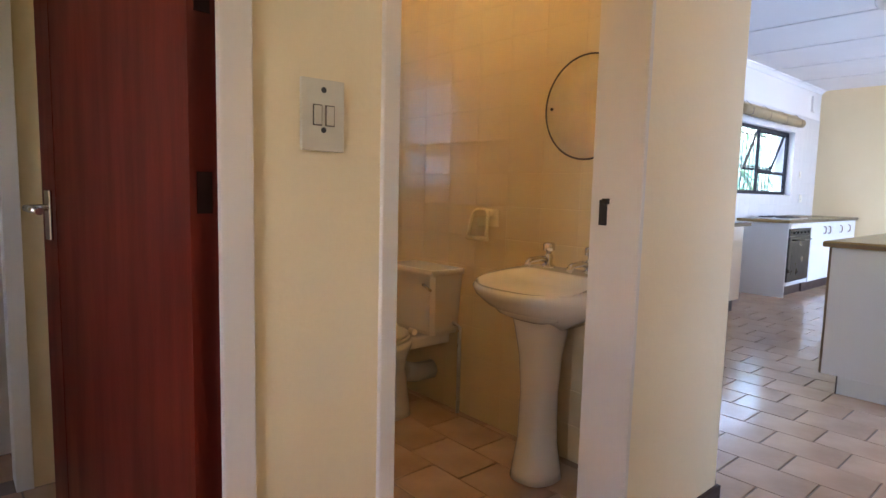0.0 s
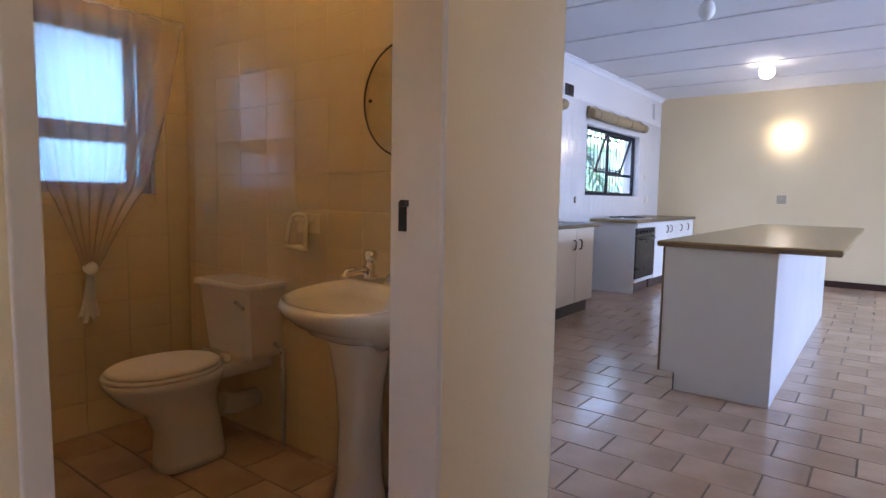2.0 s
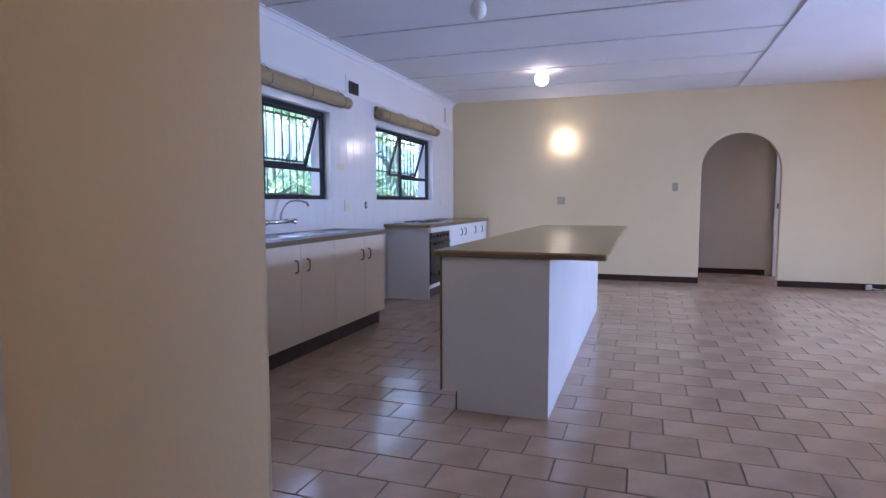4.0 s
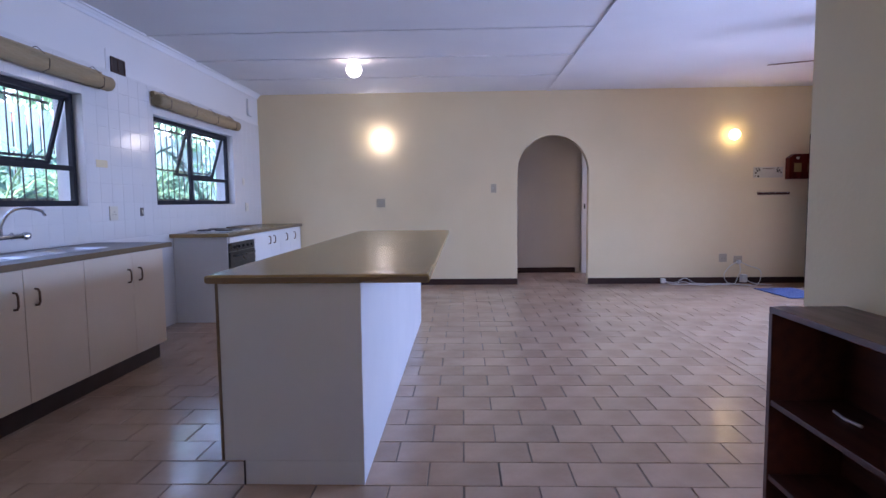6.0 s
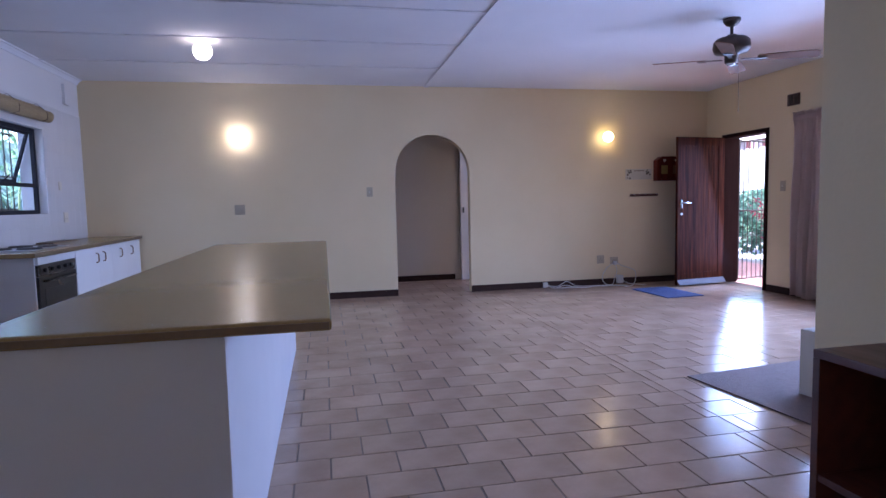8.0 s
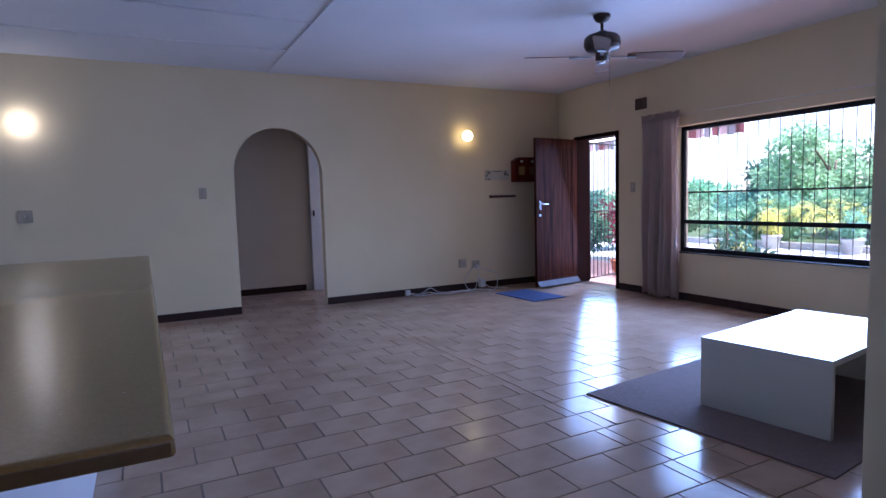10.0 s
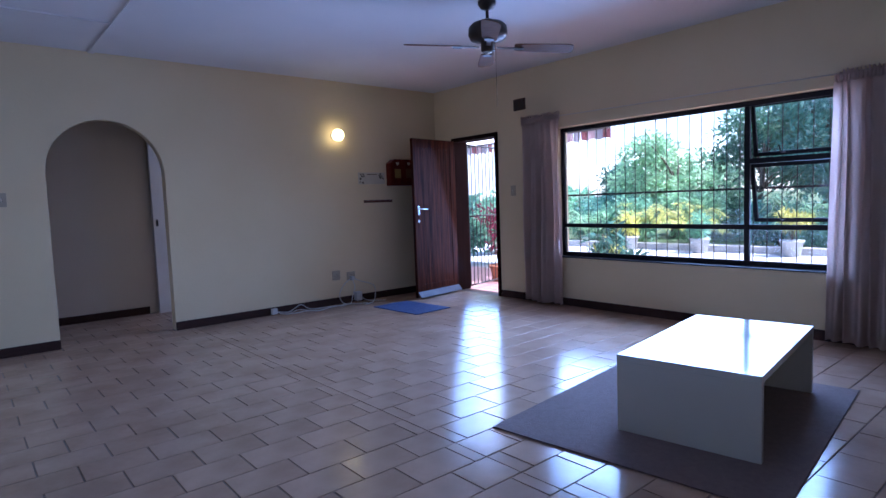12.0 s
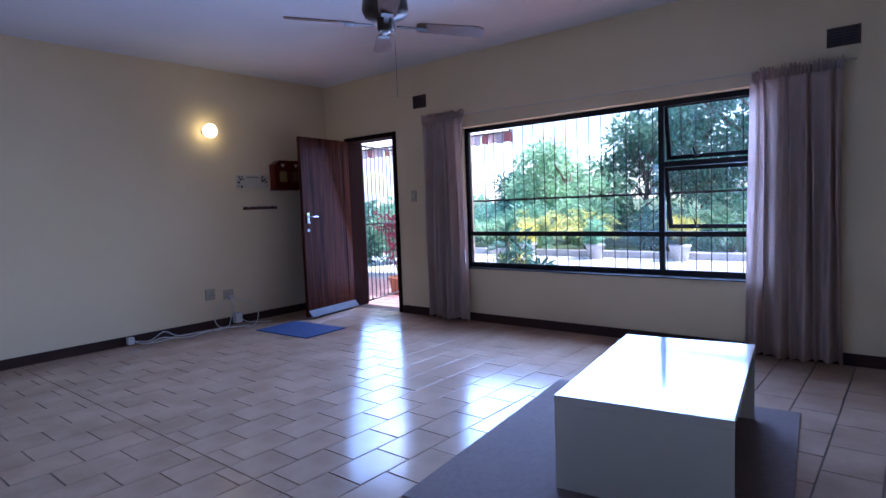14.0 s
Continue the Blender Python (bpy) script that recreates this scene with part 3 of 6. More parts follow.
def sash(parent, x0, x1, y, z0, z1, side, angle, material):
    """A top-hung sash pushed out at its foot."""
    f = 0.032
    holder = new("sash")
    tagged(holder, "dark steel sash pushed open at its foot")
    holder.parent = parent
    holder.location = Vector(((x0 + x1) / 2, y, z1)) - origin(parent)
    w, h = (x1 - x0) / 2, z1 - z0
    bm = bmesh.new()
    for b in ((-w, -w + f, -h, 0), (w - f, w, -h, 0), (-w + f, w - f, -f, 0), (-w + f, w - f, -h, -h + f)):
        box(bm, b[0], b[1], -0.012, 0.012, b[2], b[3], 0.002)
    tube(bm, [(0.12, 0, -h + 0.02), (0.14, -side * 0.06, -h + 0.03), (0.14, -side * 0.10, -h + 0.10)], 0.006, 6)
    me = bpy.data.meshes.new("sash_frame")
    bmesh.ops.recalc_face_normals(bm, faces=bm.faces[:])
    bm.to_mesh(me)
    bm.free()
    me.materials.append(material)
    a = new("sash_frame", me)
    a.parent = holder
    bm = blk(-w + f, w - f, -0.002, 0.002, -h + f, -f)
    me = bpy.data.meshes.new("sash_pane")
    bm.to_mesh(me)
    bm.free()
    me.materials.append(M["glass"])
    g = new("pane", me)
    g.parent = holder
    g.visible_shadow = False
    holder.rotation_euler = (radians(side * angle), 0, 0)
    return holder


def window(name, label, x0, x1, z0, z1, yi, side, w, uprights, levels, panes, sashes, bars, rails, ybar, material, bar_r=0.006, extend=0.03, glazing="glass"):
    """A metal window in a wall along x. yi: the frame's inner face; side: +1 when outside is towards +y."""
    base = thing(name, ((x0 + x1) / 2, yi, z0), label, "window")
    base["kind"] = "structure"
    ya, yb = sorted((yi, yi + side * 0.035))
    bm = bmesh.new()
    h = w / 2
    frame_bars(bm, [(x0 + h, z0, x0 + h, z1), (x1 - h, z0, x1 - h, z1)], ya, yb, w)
    frame_bars(bm, [(x0 + w, z0 + h, x1 - w, z0 + h), (x0 + w, z1 - h, x1 - w, z1 - h)], ya, yb, w)
    frame_bars(bm, [(u, z0 + w, u, z1 - w) for u in uprights], ya + 0.001, yb - 0.001, w)
    frame_bars(bm, levels, ya + 0.002, yb - 0.002, w * 0.95)
    part("window_frame", bm, material, base)
    for p in panes:
        pane(base, p[0], p[1], (ya + yb) / 2, p[2], p[3], glazing)
    for s in sashes:
        sash(base, s[0], s[1], yi + side * 0.045, s[2], s[3], side, s[4], material)
    for x in bars:
        bm = bmesh.new()
        tube(bm, [(x, ybar, z0 - extend), (x, ybar, z1 + extend)], bar_r, 6)
        part("bar", bm, M["bar"], base, "dark steel burglar bar")
    for z in rails:
        part("rail", blk(x0 - 0.04, x1 + 0.04, ybar - 0.004 + side * 0.011, ybar + 0.004 + side * 0.011, z - 0.01, z + 0.01), M["bar"], base, "flat steel rail of the bars")
    return base


for k, (x0, x1, um) in enumerate(((4.42, 6.30, 5.33), (7.32, 9.20, 8.21))):
    window(f"window_{k + 1}", "dark steel kitchen window with a pushed-out sash and burglar bars", x0, x1, 1.19, 2.04, YN + 0.065, 1, 0.04,
           [um], [(um + 0.02, 1.475, x1 - 0.04, 1.475)],
           [(x0 + 0.04, um - 0.02, 1.23, 2.0), (um + 0.02, x1 - 0.04, 1.23, 1.456)],
           [(um + 0.01, x1 - 0.03, 1.485, 2.01, 17)],
           [x0 + 0.06 + 0.118 * i for i in range(16)], [1.24, 1.56, 1.98], YN + 0.27, M["dark_frame"])
    solid("window_sill", blk(x0, x1, YN, YN + 0.064, 1.176, 1.19 - 0.001), M["wall_tile"], "white tiled window sill", kind="structure")
lounge = window("window_3", "wide dark steel lounge window with burglar bars", 5.25, 8.065, 0.553, 1.989, YS - 0.10, -1, 0.046,
                [6.045], [(5.296, 0.897, 6.022, 0.897), (6.068, 0.897, 8.019, 0.897), (5.296, 1.472, 6.022, 1.472)],
                [(6.068, 8.019, 0.919, 1.943), (6.068, 8.019, 0.599, 0.875), (5.296, 6.022, 0.599, 0.875)],
                [(5.28, 6.035, 1.505, 1.965, 12), (5.28, 6.035, 0.927, 1.448, 12)],
                [5.34 + 0.117 * i for i in range(23)], [1.235], YS - 0.235, M["dark_frame"], 0.0046)
part("window_sill", blk(5.251, 8.064, YS - 0.12, YS + 0.018, 0.5425, 0.5525, 0.002), M["dark_frame"], lounge, "dark blue-black painted sill")
window("window_4", "grey steel toilet window with frosted panes behind a net curtain", 1.58, 2.12, 1.13, 1.91, YN + 0.03, 1, 0.05,
       [2.03], [(1.63, 1.395, 2.07, 1.395), (1.63, 1.43, 2.005, 1.43)], [(1.615, 2.02, 1.44, 1.875), (1.615, 2.085, 1.165, 1.385), (2.04, 2.085, 1.42, 1.875)], [], [], [], YN + 0.27, M["win_grey"], glazing="frosted")
window("window_5", "dark steel window of the end room", 10.6, 11.4, 0.9, 2.05, YS - 0.03, -1, 0.04, [11.0], [], [(10.64, 10.98, 0.94, 2.01), (11.02, 11.36, 0.94, 2.01)], [],
       [10.66 + 0.12 * i for i in range(6)], [1.2], YS - 0.235, M["dark_frame"])

# ---- kitchen ----


def bow_handle(parent, x, y, z, material, h=0.09, vertical=True, out=-1):
    bm = bmesh.new()
    a = (0, 0, h / 2) if vertical else (h / 2, 0, 0)
    a = Vector(a)
    c = Vector((x, y, z))
    o = Vector((0, out * 0.026, 0))
    tube(bm, [c - a, c - a * 0.95 + o * 0.7, c - a * 0.6 + o, c + a * 0.6 + o, c + a * 0.95 + o * 0.7, c + a], 0.0065, 6)
    return part("handle", bm, material, parent, "small bow handle")


def cabinet(x0, x1, y0, y1, top, doors, handles, material, label, handle_mat, hz=0.74):
    unit = thing("kitchen_cabinet", ((x0 + x1) / 2, (y0 + y1) / 2, 0), label, "kitchen cabinet", "base cabinets of the kitchen")
    part("body", blk(x0, x1, y0 + 0.02, y1, 0.125, top), material, unit)
    part("plinth", blk(x0 + 0.001, x1 - 0.001, y0 + 0.06, y1 - 0.05, 0, 0.124), M["plinth"], unit, "dark brown plinth")
    for (a, b), hx in zip(doors, handles):
        d = part("door", blk(a + 0.002, b - 0.002, y0, y0 + 0.018, 0.13, top - 0.004, 0.003), material, unit, "flat cabinet door")
        bow_handle(d, hx, y0, hz, handle_mat)
    return unit


Y0 = 2.62
cabinet(4.36, 5.37, Y0, YN - 0.005, 0.862, [(4.36, 4.875), (4.875, 5.37)], [4.80, 4.955], M["cab_cream"], "cream melamine two-door cabinet under the sink worktop", M["brown_handle"], 0.70)
cabinet(5.372, 6.31, Y0, YN - 0.005, 0.862, [(5.372, 5.895), (5.895, 6.31)], [5.83, 5.965], M["cab_cream"], "cream melamine two-door cabinet at the end of the sink run", M["brown_handle"], 0.70)
cabinet(8.31, 9.21, Y0, YN - 0.005, 0.862, [(8.31, 8.86), (8.86, 9.21)], [8.77, 8.95], M["cab_white"], "white melamine two-door cabinet beside the oven", M["brown_handle"], 0.755)
cabinet(9.212, XE - 0.02, Y0, YN - 0.005, 0.862, [(9.212, 9.64), (9.64, XE - 0.02)], [9.44, 9.80], M["cab_white"], "white melamine two-door cabinet in the kitchen corner", M["brown_handle"], 0.755)


def sink_top():
    """Grey worktop with a cut-out for each bowl."""
    top = thing("worktop", (5.32, 2.89, 0.863), "grey speckled laminate worktop over the cream cabinets", "worktop")
    bm = bmesh.new()
    holes = [(4.72, 5.14, 2.75, 3.06), (5.46, 5.84, 2.75, 3.06)]
    xs, ys = [4.27, 4.72, 5.14, 5.46, 5.84, 6.38], [2.585, 2.75, 3.06, YN - 0.004]
    for i in range(5):
        for j in range(3):
            if not any(h[0] <= (xs[i] + xs[i + 1]) / 2 <= h[1] and h[2] <= (ys[j] + ys[j + 1]) / 2 <= h[3] for h in holes):
                box(bm, xs[i], xs[i + 1], ys[j], ys[j + 1], 0.864, 0.9)
    bmesh.ops.remove_doubles(bm, verts=bm.verts[:], dist=0.0005)
    part("slab", bm, M["top_grey"], top)
    part("edge_strip", blk(4.27, 6.38, 2.579, 2.584, 0.864, 0.899), M["top_edge"], top, "dark edge strip")
    return top


sink_top()


def sink():
    s = thing("sink", (5.28, 2.9, 0.9), "stainless steel double sink set in the grey worktop", "sink")
    for a, b in ((4.72, 5.14), (5.46, 5.84)):
        bm = bmesh.new()
        z0, z1, t = 0.905, 0.75, 0.02
        rings = []
        for z, g in ((0.9015, -0.02), (0.905, -0.012), (0.903, 0.004), (0.89, 0.012), (0.78, 0.03), (0.757, 0.05)):
            c = ((a + b) / 2, 2.905)
            hx, hy, n = (b - a) / 2 - g, 0.155 - g, 24
            pts = []
            for i in range(n):
                an = 2 * math.pi * i / n
                ca, sa = math.cos(an), math.sin(an)
                k = (abs(ca) ** 6 + abs(sa) ** 6) ** (-1 / 6)
                pts.append(bm.verts.new((c[0] + hx * k * ca, c[1] + hy * k * sa, z)))
            rings.append(pts)
        for p, q in zip(rings, rings[1:]):
            for i in range(24):
                f = bm.faces.new((p[i], p[(i + 1) % 24], q[(i + 1) % 24], q[i]))
                f.smooth = True
        bm.faces.new(rings[-1])
        part("bowl", bm, M["steel"], s, "stainless steel bowl")
    bm = bmesh.new()
    for i in range(7):
        box(bm, 5.175 + i * 0.038, 5.19 + i * 0.038, 2.78, 3.03, 0.9005, 0.904, 0.0015)
    box(bm, 5.16, 5.44, 2.76, 3.05, 0.9, 0.9015)
    part("drainer", bm, M["steel"], s)
    return s


sink()


def mixer():
    t = thing("tap", (5.37, YN - 0.01, 1.0), "chrome wall-mounted kitchen mixer tap with a swan-neck spout", "tap")
    bm = bmesh.new()
    tube(bm, [(5.20, YN - 0.06, 1.0), (5.54, YN - 0.06, 1.0)], 0.016, 10)
    for x in (5.22, 5.52):
        turned(bm, (x, YN - 0.002, 1.0), [(0, 0.03), (0.006, 0.03), (0.01, 0.015), (0.06, 0.015)], (0, -1, 0), 12)
    part("body", bm, M["chrome"], t)
    for x, s in ((5.20, -1), (5.54, 1)):
        bm = bmesh.new()
        turned(bm, (x, YN - 0.06, 1.0), [(0, 0.016), (0.02, 0.014), (0.03, 0.026), (0.055, 0.024), (0.058, 0.01)], (s, 0, 0), 12)
        part("knob", bm, M["chrome"], t, "chrome tap knob")
    bm = bmesh.new()
    tube(bm, [(5.37, YN - 0.06, 1.0), (5.37, YN - 0.062, 1.06)] + arc((5.37, YN - 0.065, 1.07), (5.40, YN - 0.10, 1.23), (5.52, YN - 0.22, 1.16), 10) + [(5.53, YN - 0.23, 1.13)], 0.010, 8)
    part("spout", bm, M["chrome"], t)
    return t


mixer()


def hob_worktop():
    top = thing("worktop", (8.84, 2.89, 0.863), "olive-brown laminate worktop over the oven and white cabinets", "worktop")
    part("slab", blk(7.515, XE - 0.004, 2.60, YN - 0.004, 0.864, 0.9, 0.003), M["top_brown"], top)
    part("edge_strip", blk(7.515, XE - 0.004, 2.594, 2.599, 0.865, 0.899), M["top_edge"], top, "brown edge strip")
    return top


hob_worktop()
side = thing("end_panel", (7.6, 2.9, 0), "white melamine end panel beside the oven", "end panel")
part("panel", blk(7.59, 7.608, 2.64, YN - 0.005, 0.0, 0.863, 0.002), M["cab_white"], side)


def oven():
    o = thing("oven", (7.95, 2.9, 0.0), "black built-in oven under the brown worktop", "oven")
    part("housing", blk(7.61, 8.305, 2.66, YN - 0.01, 0.13, 0.862), M["cab_white"], o, "white oven housing")
    part("plinth", blk(7.61, 8.305, 2.70, YN - 0.05, 0, 0.129), M["plinth"], o, "dark brown plinth")
    part("fascia", blk(7.612, 8.303, 2.62, 2.659, 0.80, 0.858, 0.002), M["cab_white"], o, "white fascia strip")
    panel = part("control_panel", blk(7.615, 8.30, 2.625, 2.659, 0.71, 0.795, 0.003), M["black"], o, "black oven control panel")
    for i in range(5):
        bm = bmesh.new()
        turned(bm, (7.72 + 0.12 * i, 2.626, 0.752), [(0, 0.018), (0.012, 0.018), (0.022, 0.014), (0.024, 0.006)], (0, -1, 0), 12)
        part("knob", bm, M["black"], panel, "black oven knob")
    d = part("oven_door", blk(7.615, 8.30, 2.622, 2.659, 0.18, 0.705, 0.004), M["black"], o, "black glass oven door")
    bm = bmesh.new()
    tube(bm, [(7.69, 2.622, 0.665), (7.69, 2.59, 0.665), (8.22, 2.59, 0.665), (8.22, 2.622, 0.665)], 0.010, 8)
    part("handle", bm, M["black"], d)
    bm = blk(7.70, 8.21, 2.6195, 2.6215, 0.27, 0.60)
    part("door_glass", bm, M["black"], d)
    part("trim", blk(7.612, 8.303, 2.63, 2.659, 0.135, 0.176), M["cab_white"], o, "white strip under the oven")
    return o


oven()


def hob():
    h = thing("hob", (8.15, 2.92, 0.9), "dark four-plate electric hob on the brown worktop", "hob")
    part("tray", blk(7.78, 8.40, 2.70, 3.13, 0.9, 0.909, 0.003), M["steel"], h, "brushed steel hob tray")
    for x, y, r in ((7.93, 2.81, 0.085), (8.24, 2.81, 0.07), (7.93, 3.02, 0.07), (8.24, 3.02, 0.085)):
        bm = bmesh.new()
        turned(bm, (x, y, 0.908), [(0, r + 0.008), (0.004, r + 0.008), (0.005, r), (0.014, r), (0.015, r - 0.006), (0.013, r * 0.25)], sides=24)
        part("hotplate", bm, M["dark_iron"], h, "round cast-iron hotplate")
    return h


hob()
board = thing("baking_tray", (9.1, 3.1, 0.9), "small metal tray lying on the brown worktop", "tray")
part("tray", blk(8.86, 9.45, 3.02, 3.17, 0.9, 0.914, 0.004), M["top_edge"], board)


def island():
    i = thing("kitchen_island", (6.0, 0.98, 0), "white melamine island with brown edging on the tiled floor", "kitchen island")
    # body stands back from the end panel on the cabinet side
    part("end_panel", blk(4.262, 4.282, 0.713, 1.31, 0.105, 0.863, 0.002), M["island_white"], i, "white end panel")
    part("end_foot", blk(4.262, 4.282, 0.713, 1.222, 0.0, 0.104, 0.001), M["island_white"], i)
    part("back_panel", blk(4.283, 7.62, 0.713, 0.731, 0.0, 0.863, 0.002), M["island_white"], i, "white back panel")
    part("body", blk(4.283, 7.60, 0.732, 1.285, 0.105, 0.863), M["island_white"], i)
    part("plinth", blk(4.30, 7.60, 0.732, 1.222, 0.0, 0.104), M["plinth"], i, "dark brown plinth")
    part("edge_strip", blk(4.259, 4.285, 1.311, 1.322, 0.105, 0.863), M["top_edge"], i, "brown edge strip")
    part("foot_strip", blk(4.259, 4.285, 1.223, 1.229, 0.0, 0.104), M["plinth"], i, "dark foot edging")
    for k in range(6):
        a = 4.29 + 0.551 * k
        d = part("door", blk(a, a + 0.547, 1.288, 1.306, 0.115, 0.855, 0.003), M["cab_cream"], i, "cream cabinet door")
        bow_handle(d, a + (0.49 if k % 2 == 0 else 0.06), 1.306, 0.72, M["brown_handle"], out=1)
    return i


island()


def island_top():
    t = thing("worktop", (6.03, 0.89, 0.864), "olive-brown laminate worktop on the white island", "worktop")
    bm = blk(4.232, 7.81, 0.426, 1.352, 0.866, 0.902)
    es = [e for e in bm.edges if abs(e.verts[0].co.z - e.verts[1].co.z) < 1e-5]
    bmesh.ops.bevel(bm, geom=es, offset=0.012, segments=4, profile=0.5, affect="EDGES")
    part("slab", bm, M["top_brown"], t)
    part("edge_strip", blk(4.2285, 4.2335, 0.432, 1.346, 0.872, 0.893, 0.002), M["top_edge"], t, "brown edge strip")
    return t


island_top()


def cane_blind(x0, x1):
    b = thing("roller_blind", ((x0 + x1) / 2, 3.13, 2.1), "rolled-up tan cane blind over the kitchen window", "blind", "cane blinds over the kitchen windows")
    bm = bmesh.new()
    turned(bm, (x0, 3.105, 2.155), [(0, 0.02), (0.004, 0.058), (0.5 * (x1 - x0), 0.060), (x1 - x0 - 0.004, 0.057), (x1 - x0, 0.02)], (1, 0, 0), 24)
    part("roll", bm, M["blind"], b)
    part("slats", blk(x0 + 0.01, x1 - 0.03, 3.135, 3.175, 2.19, 2.245, 0.004), M["blind"], b, "flat upper cane slats")
    for k in range(4):
        x = x0 + 0.15 + (x1 - x0 - 0.3) * k / 3
        bm = bmesh.new()
        tube(bm, [(x, 3.17, 2.25), (x + 0.01, 3.14, 2.262), (x + 0.015, 3.10, 2.225), (x, 3.044, 2.17), (x, 3.05, 2.11), (x, 3.10, 2.09)], 0.0028, 5)
        part("cord", bm, M["plinth"], b, "dark tie cord")
    return b


cane_blind(4.45, 6.53)
cane_blind(7.27, 9.16)


def wall_plate(name, label, cat, c, n, w, h, rockers=0, holes=0, group="", t=0.009, material=None):
    """A wall plate: c centre, n outward normal (axis aligned)."""
    c, n = Vector(c), Vector(n)
    u = Vector((0, 0, 1)).cross(n)
    p = thing(name, c, label, cat, group)

    def slab(name_, du, dz, ww, hh, d0, d1, mt, lab=""):
        a = c + u * (du - ww / 2) + n * d0
        b = c + u * (du + ww / 2) + n * d1
        z = c.z + dz
        return part(name_, blk(*sorted((a.x, b.x)), *sorted((a.y, b.y)), z - hh / 2, z + hh / 2, 0.0012), mt, p, lab)

    slab("plate", 0, 0, w, h, 0, t, material or M["plate"])
    for i in range(rockers):
        du = (i - (rockers - 1) / 2) * 0.024
        # A dark slab under each rocker stands for the shadow gap round it.
        slab("surround", du, 0, 0.018, 0.036, t, t + 0.0012, M["gap_shade_dark_plate"])
        slab("rocker", du, 0, 0.0135, 0.032, t, t + 0.004, M["plate"], "cream switch rocker")
    for i in range(holes):
        # Raised dark slabs paint the shade inside the socket's holes.
        slab("socket_hole", (i - (holes - 1) / 2) * 0.02, -0.01 if i != 1 else 0.012, 0.008, 0.008, t, t + 0.0012, M["gap_shade_dark_plate"], "dark slab for the shade in a socket hole")
    return p


sw = wall_plate("light_switch", "cream two-rocker light switch plate on the cream wall", "light switch", (0.808, 1.17, 1.268), (0, -1, 0), 0.082, 0.122, 2)
for z in (1.311, 1.243):
    bm = bmesh.new()
    turned(bm, (0.808, 1.162, z), [(0, 0.005), (0.0025, 0.005)], (0, -1, 0), 10)
    part("screw", bm, M["black"], sw, "dark plate screw")
wall_plate("wall_switch", "cream switch plate on the yellow wall near the arch", "light switch", (XE, -0.15, 1.37), (-1, 0, 0), 0.075, 0.12, 1, material=M["plate_grey"])
wall_plate("wall_socket", "cream double socket plate on the yellow wall above the worktop level", "socket", (XE, 1.455, 1.18), (-1, 0, 0), 0.12, 0.12, 1, 3, material=M["plate_grey"])
wall_plate("wall_socket", "pale square socket plate low on the cream wall", "socket", (XE, -3.37, 0.36), (-1, 0, 0), 0.105, 0.115, 0, 3, material=M["plate_grey"])
plug_plate = wall_plate("wall_socket", "pale socket plate with plugs low on the cream wall", "socket", (XE, -3.578, 0.335), (-1, 0, 0), 0.115, 0.10, 0, 3, material=M["plate_grey"])
part("plug", blk(10.10, 10.15, -3.60, -3.555, 0.28, 0.33, 0.006), M["cable"], plug_plate, "white plug")
wall_plate("wall_switch", "pale switch plate beside the front door", "light switch", (8.713, YS, 1.32), (0, 1, 0), 0.075, 0.125, 1, material=M["plate_grey"])
wall_plate("wall_socket", "pale double socket on the white tiled wall", "socket", (6.615, YN - 0.008, 1.125), (0, -1, 0), 0.11, 0.115, 0, 3)
wall_plate("cooker_switch", "small dark isolator switch on the tiled wall", "switch", (7.04, YN - 0.008, 1.13), (0, -1, 0), 0.045, 0.075, 1, material=M["gap_shade_dark_plate"])
wall_plate("wall_socket", "pale socket plate in the kitchen corner", "socket", (9.59, YN - 0.008, 1.145), (0, -1, 0), 0.10, 0.11, 0, 3)
wall_plate("wall_socket", "small pale socket on the wall by the hob window", "socket", (9.50, YN - 0.008, 1.48), (0, -1, 0), 0.06, 0.09, 0, 1)
wall_plate("junction_box", "white painted box high on the kitchen wall", "junction box", (9.81, YN, 2.49), (0, -1, 0), 0.14, 0.22, 0, 0, t=0.03, material=M["white_wall"])
wall_plate("picture_tile", "pale yellow printed tile on the kitchen wall", "tile", (6.50, YN - 0.008, 1.525), (0, -1, 0), 0.15, 0.06, 0, 0, t=0.003, material=M["cream_tile"])


def vent(c, n, w, h, label):
    c, n = Vector(c), Vector(n)
    u = Vector((0, 0, 1)).cross(n)
    v = thing("air_vent", c, label, "air vent")

    def slab(nm, du, dz, ww, hh, d0, d1, mt, lab=""):
        a, b = c + u * (du - ww / 2) + n * d0, c + u * (du + ww / 2) + n * d1
        return part(nm, blk(*sorted((a.x, b.x)), *sorted((a.y, b.y)), c.z + dz - hh / 2, c.z + dz + hh / 2), mt, v, lab)

    slab("backing", 0, 0, w, h, 0, 0.003, M["black"])
    for s in (-1, 1):
        slab("frame", 0, s * (h / 2 - 0.006), w, 0.012, 0.003, 0.012, M["vent"])
        slab("frame", s * (w / 2 - 0.006), 0, 0.012, h - 0.025, 0.003, 0.012, M["vent"])
    for i in range(5):
        slab("slat", 0, (i - 2) * (h - 0.03) / 5, w - 0.026, 0.006, 0.003, 0.011, M["vent"], "brown vent slat")
    slab("divider", 0, 0, 0.008, h - 0.026, 0.0031, 0.0125, M["vent"])
    return v


wall_plate("vent_surround", "white plastered surround of the kitchen vent", "vent surround", (6.77, YN, 2.365), (0, -1, 0), 0.27, 0.20, t=0.006, material=M["white_wall"])
vent((6.79, YN - 0.0075, 2.355), (0, -1, 0), 0.20, 0.125, "dark air vent set high on the white kitchen wall")
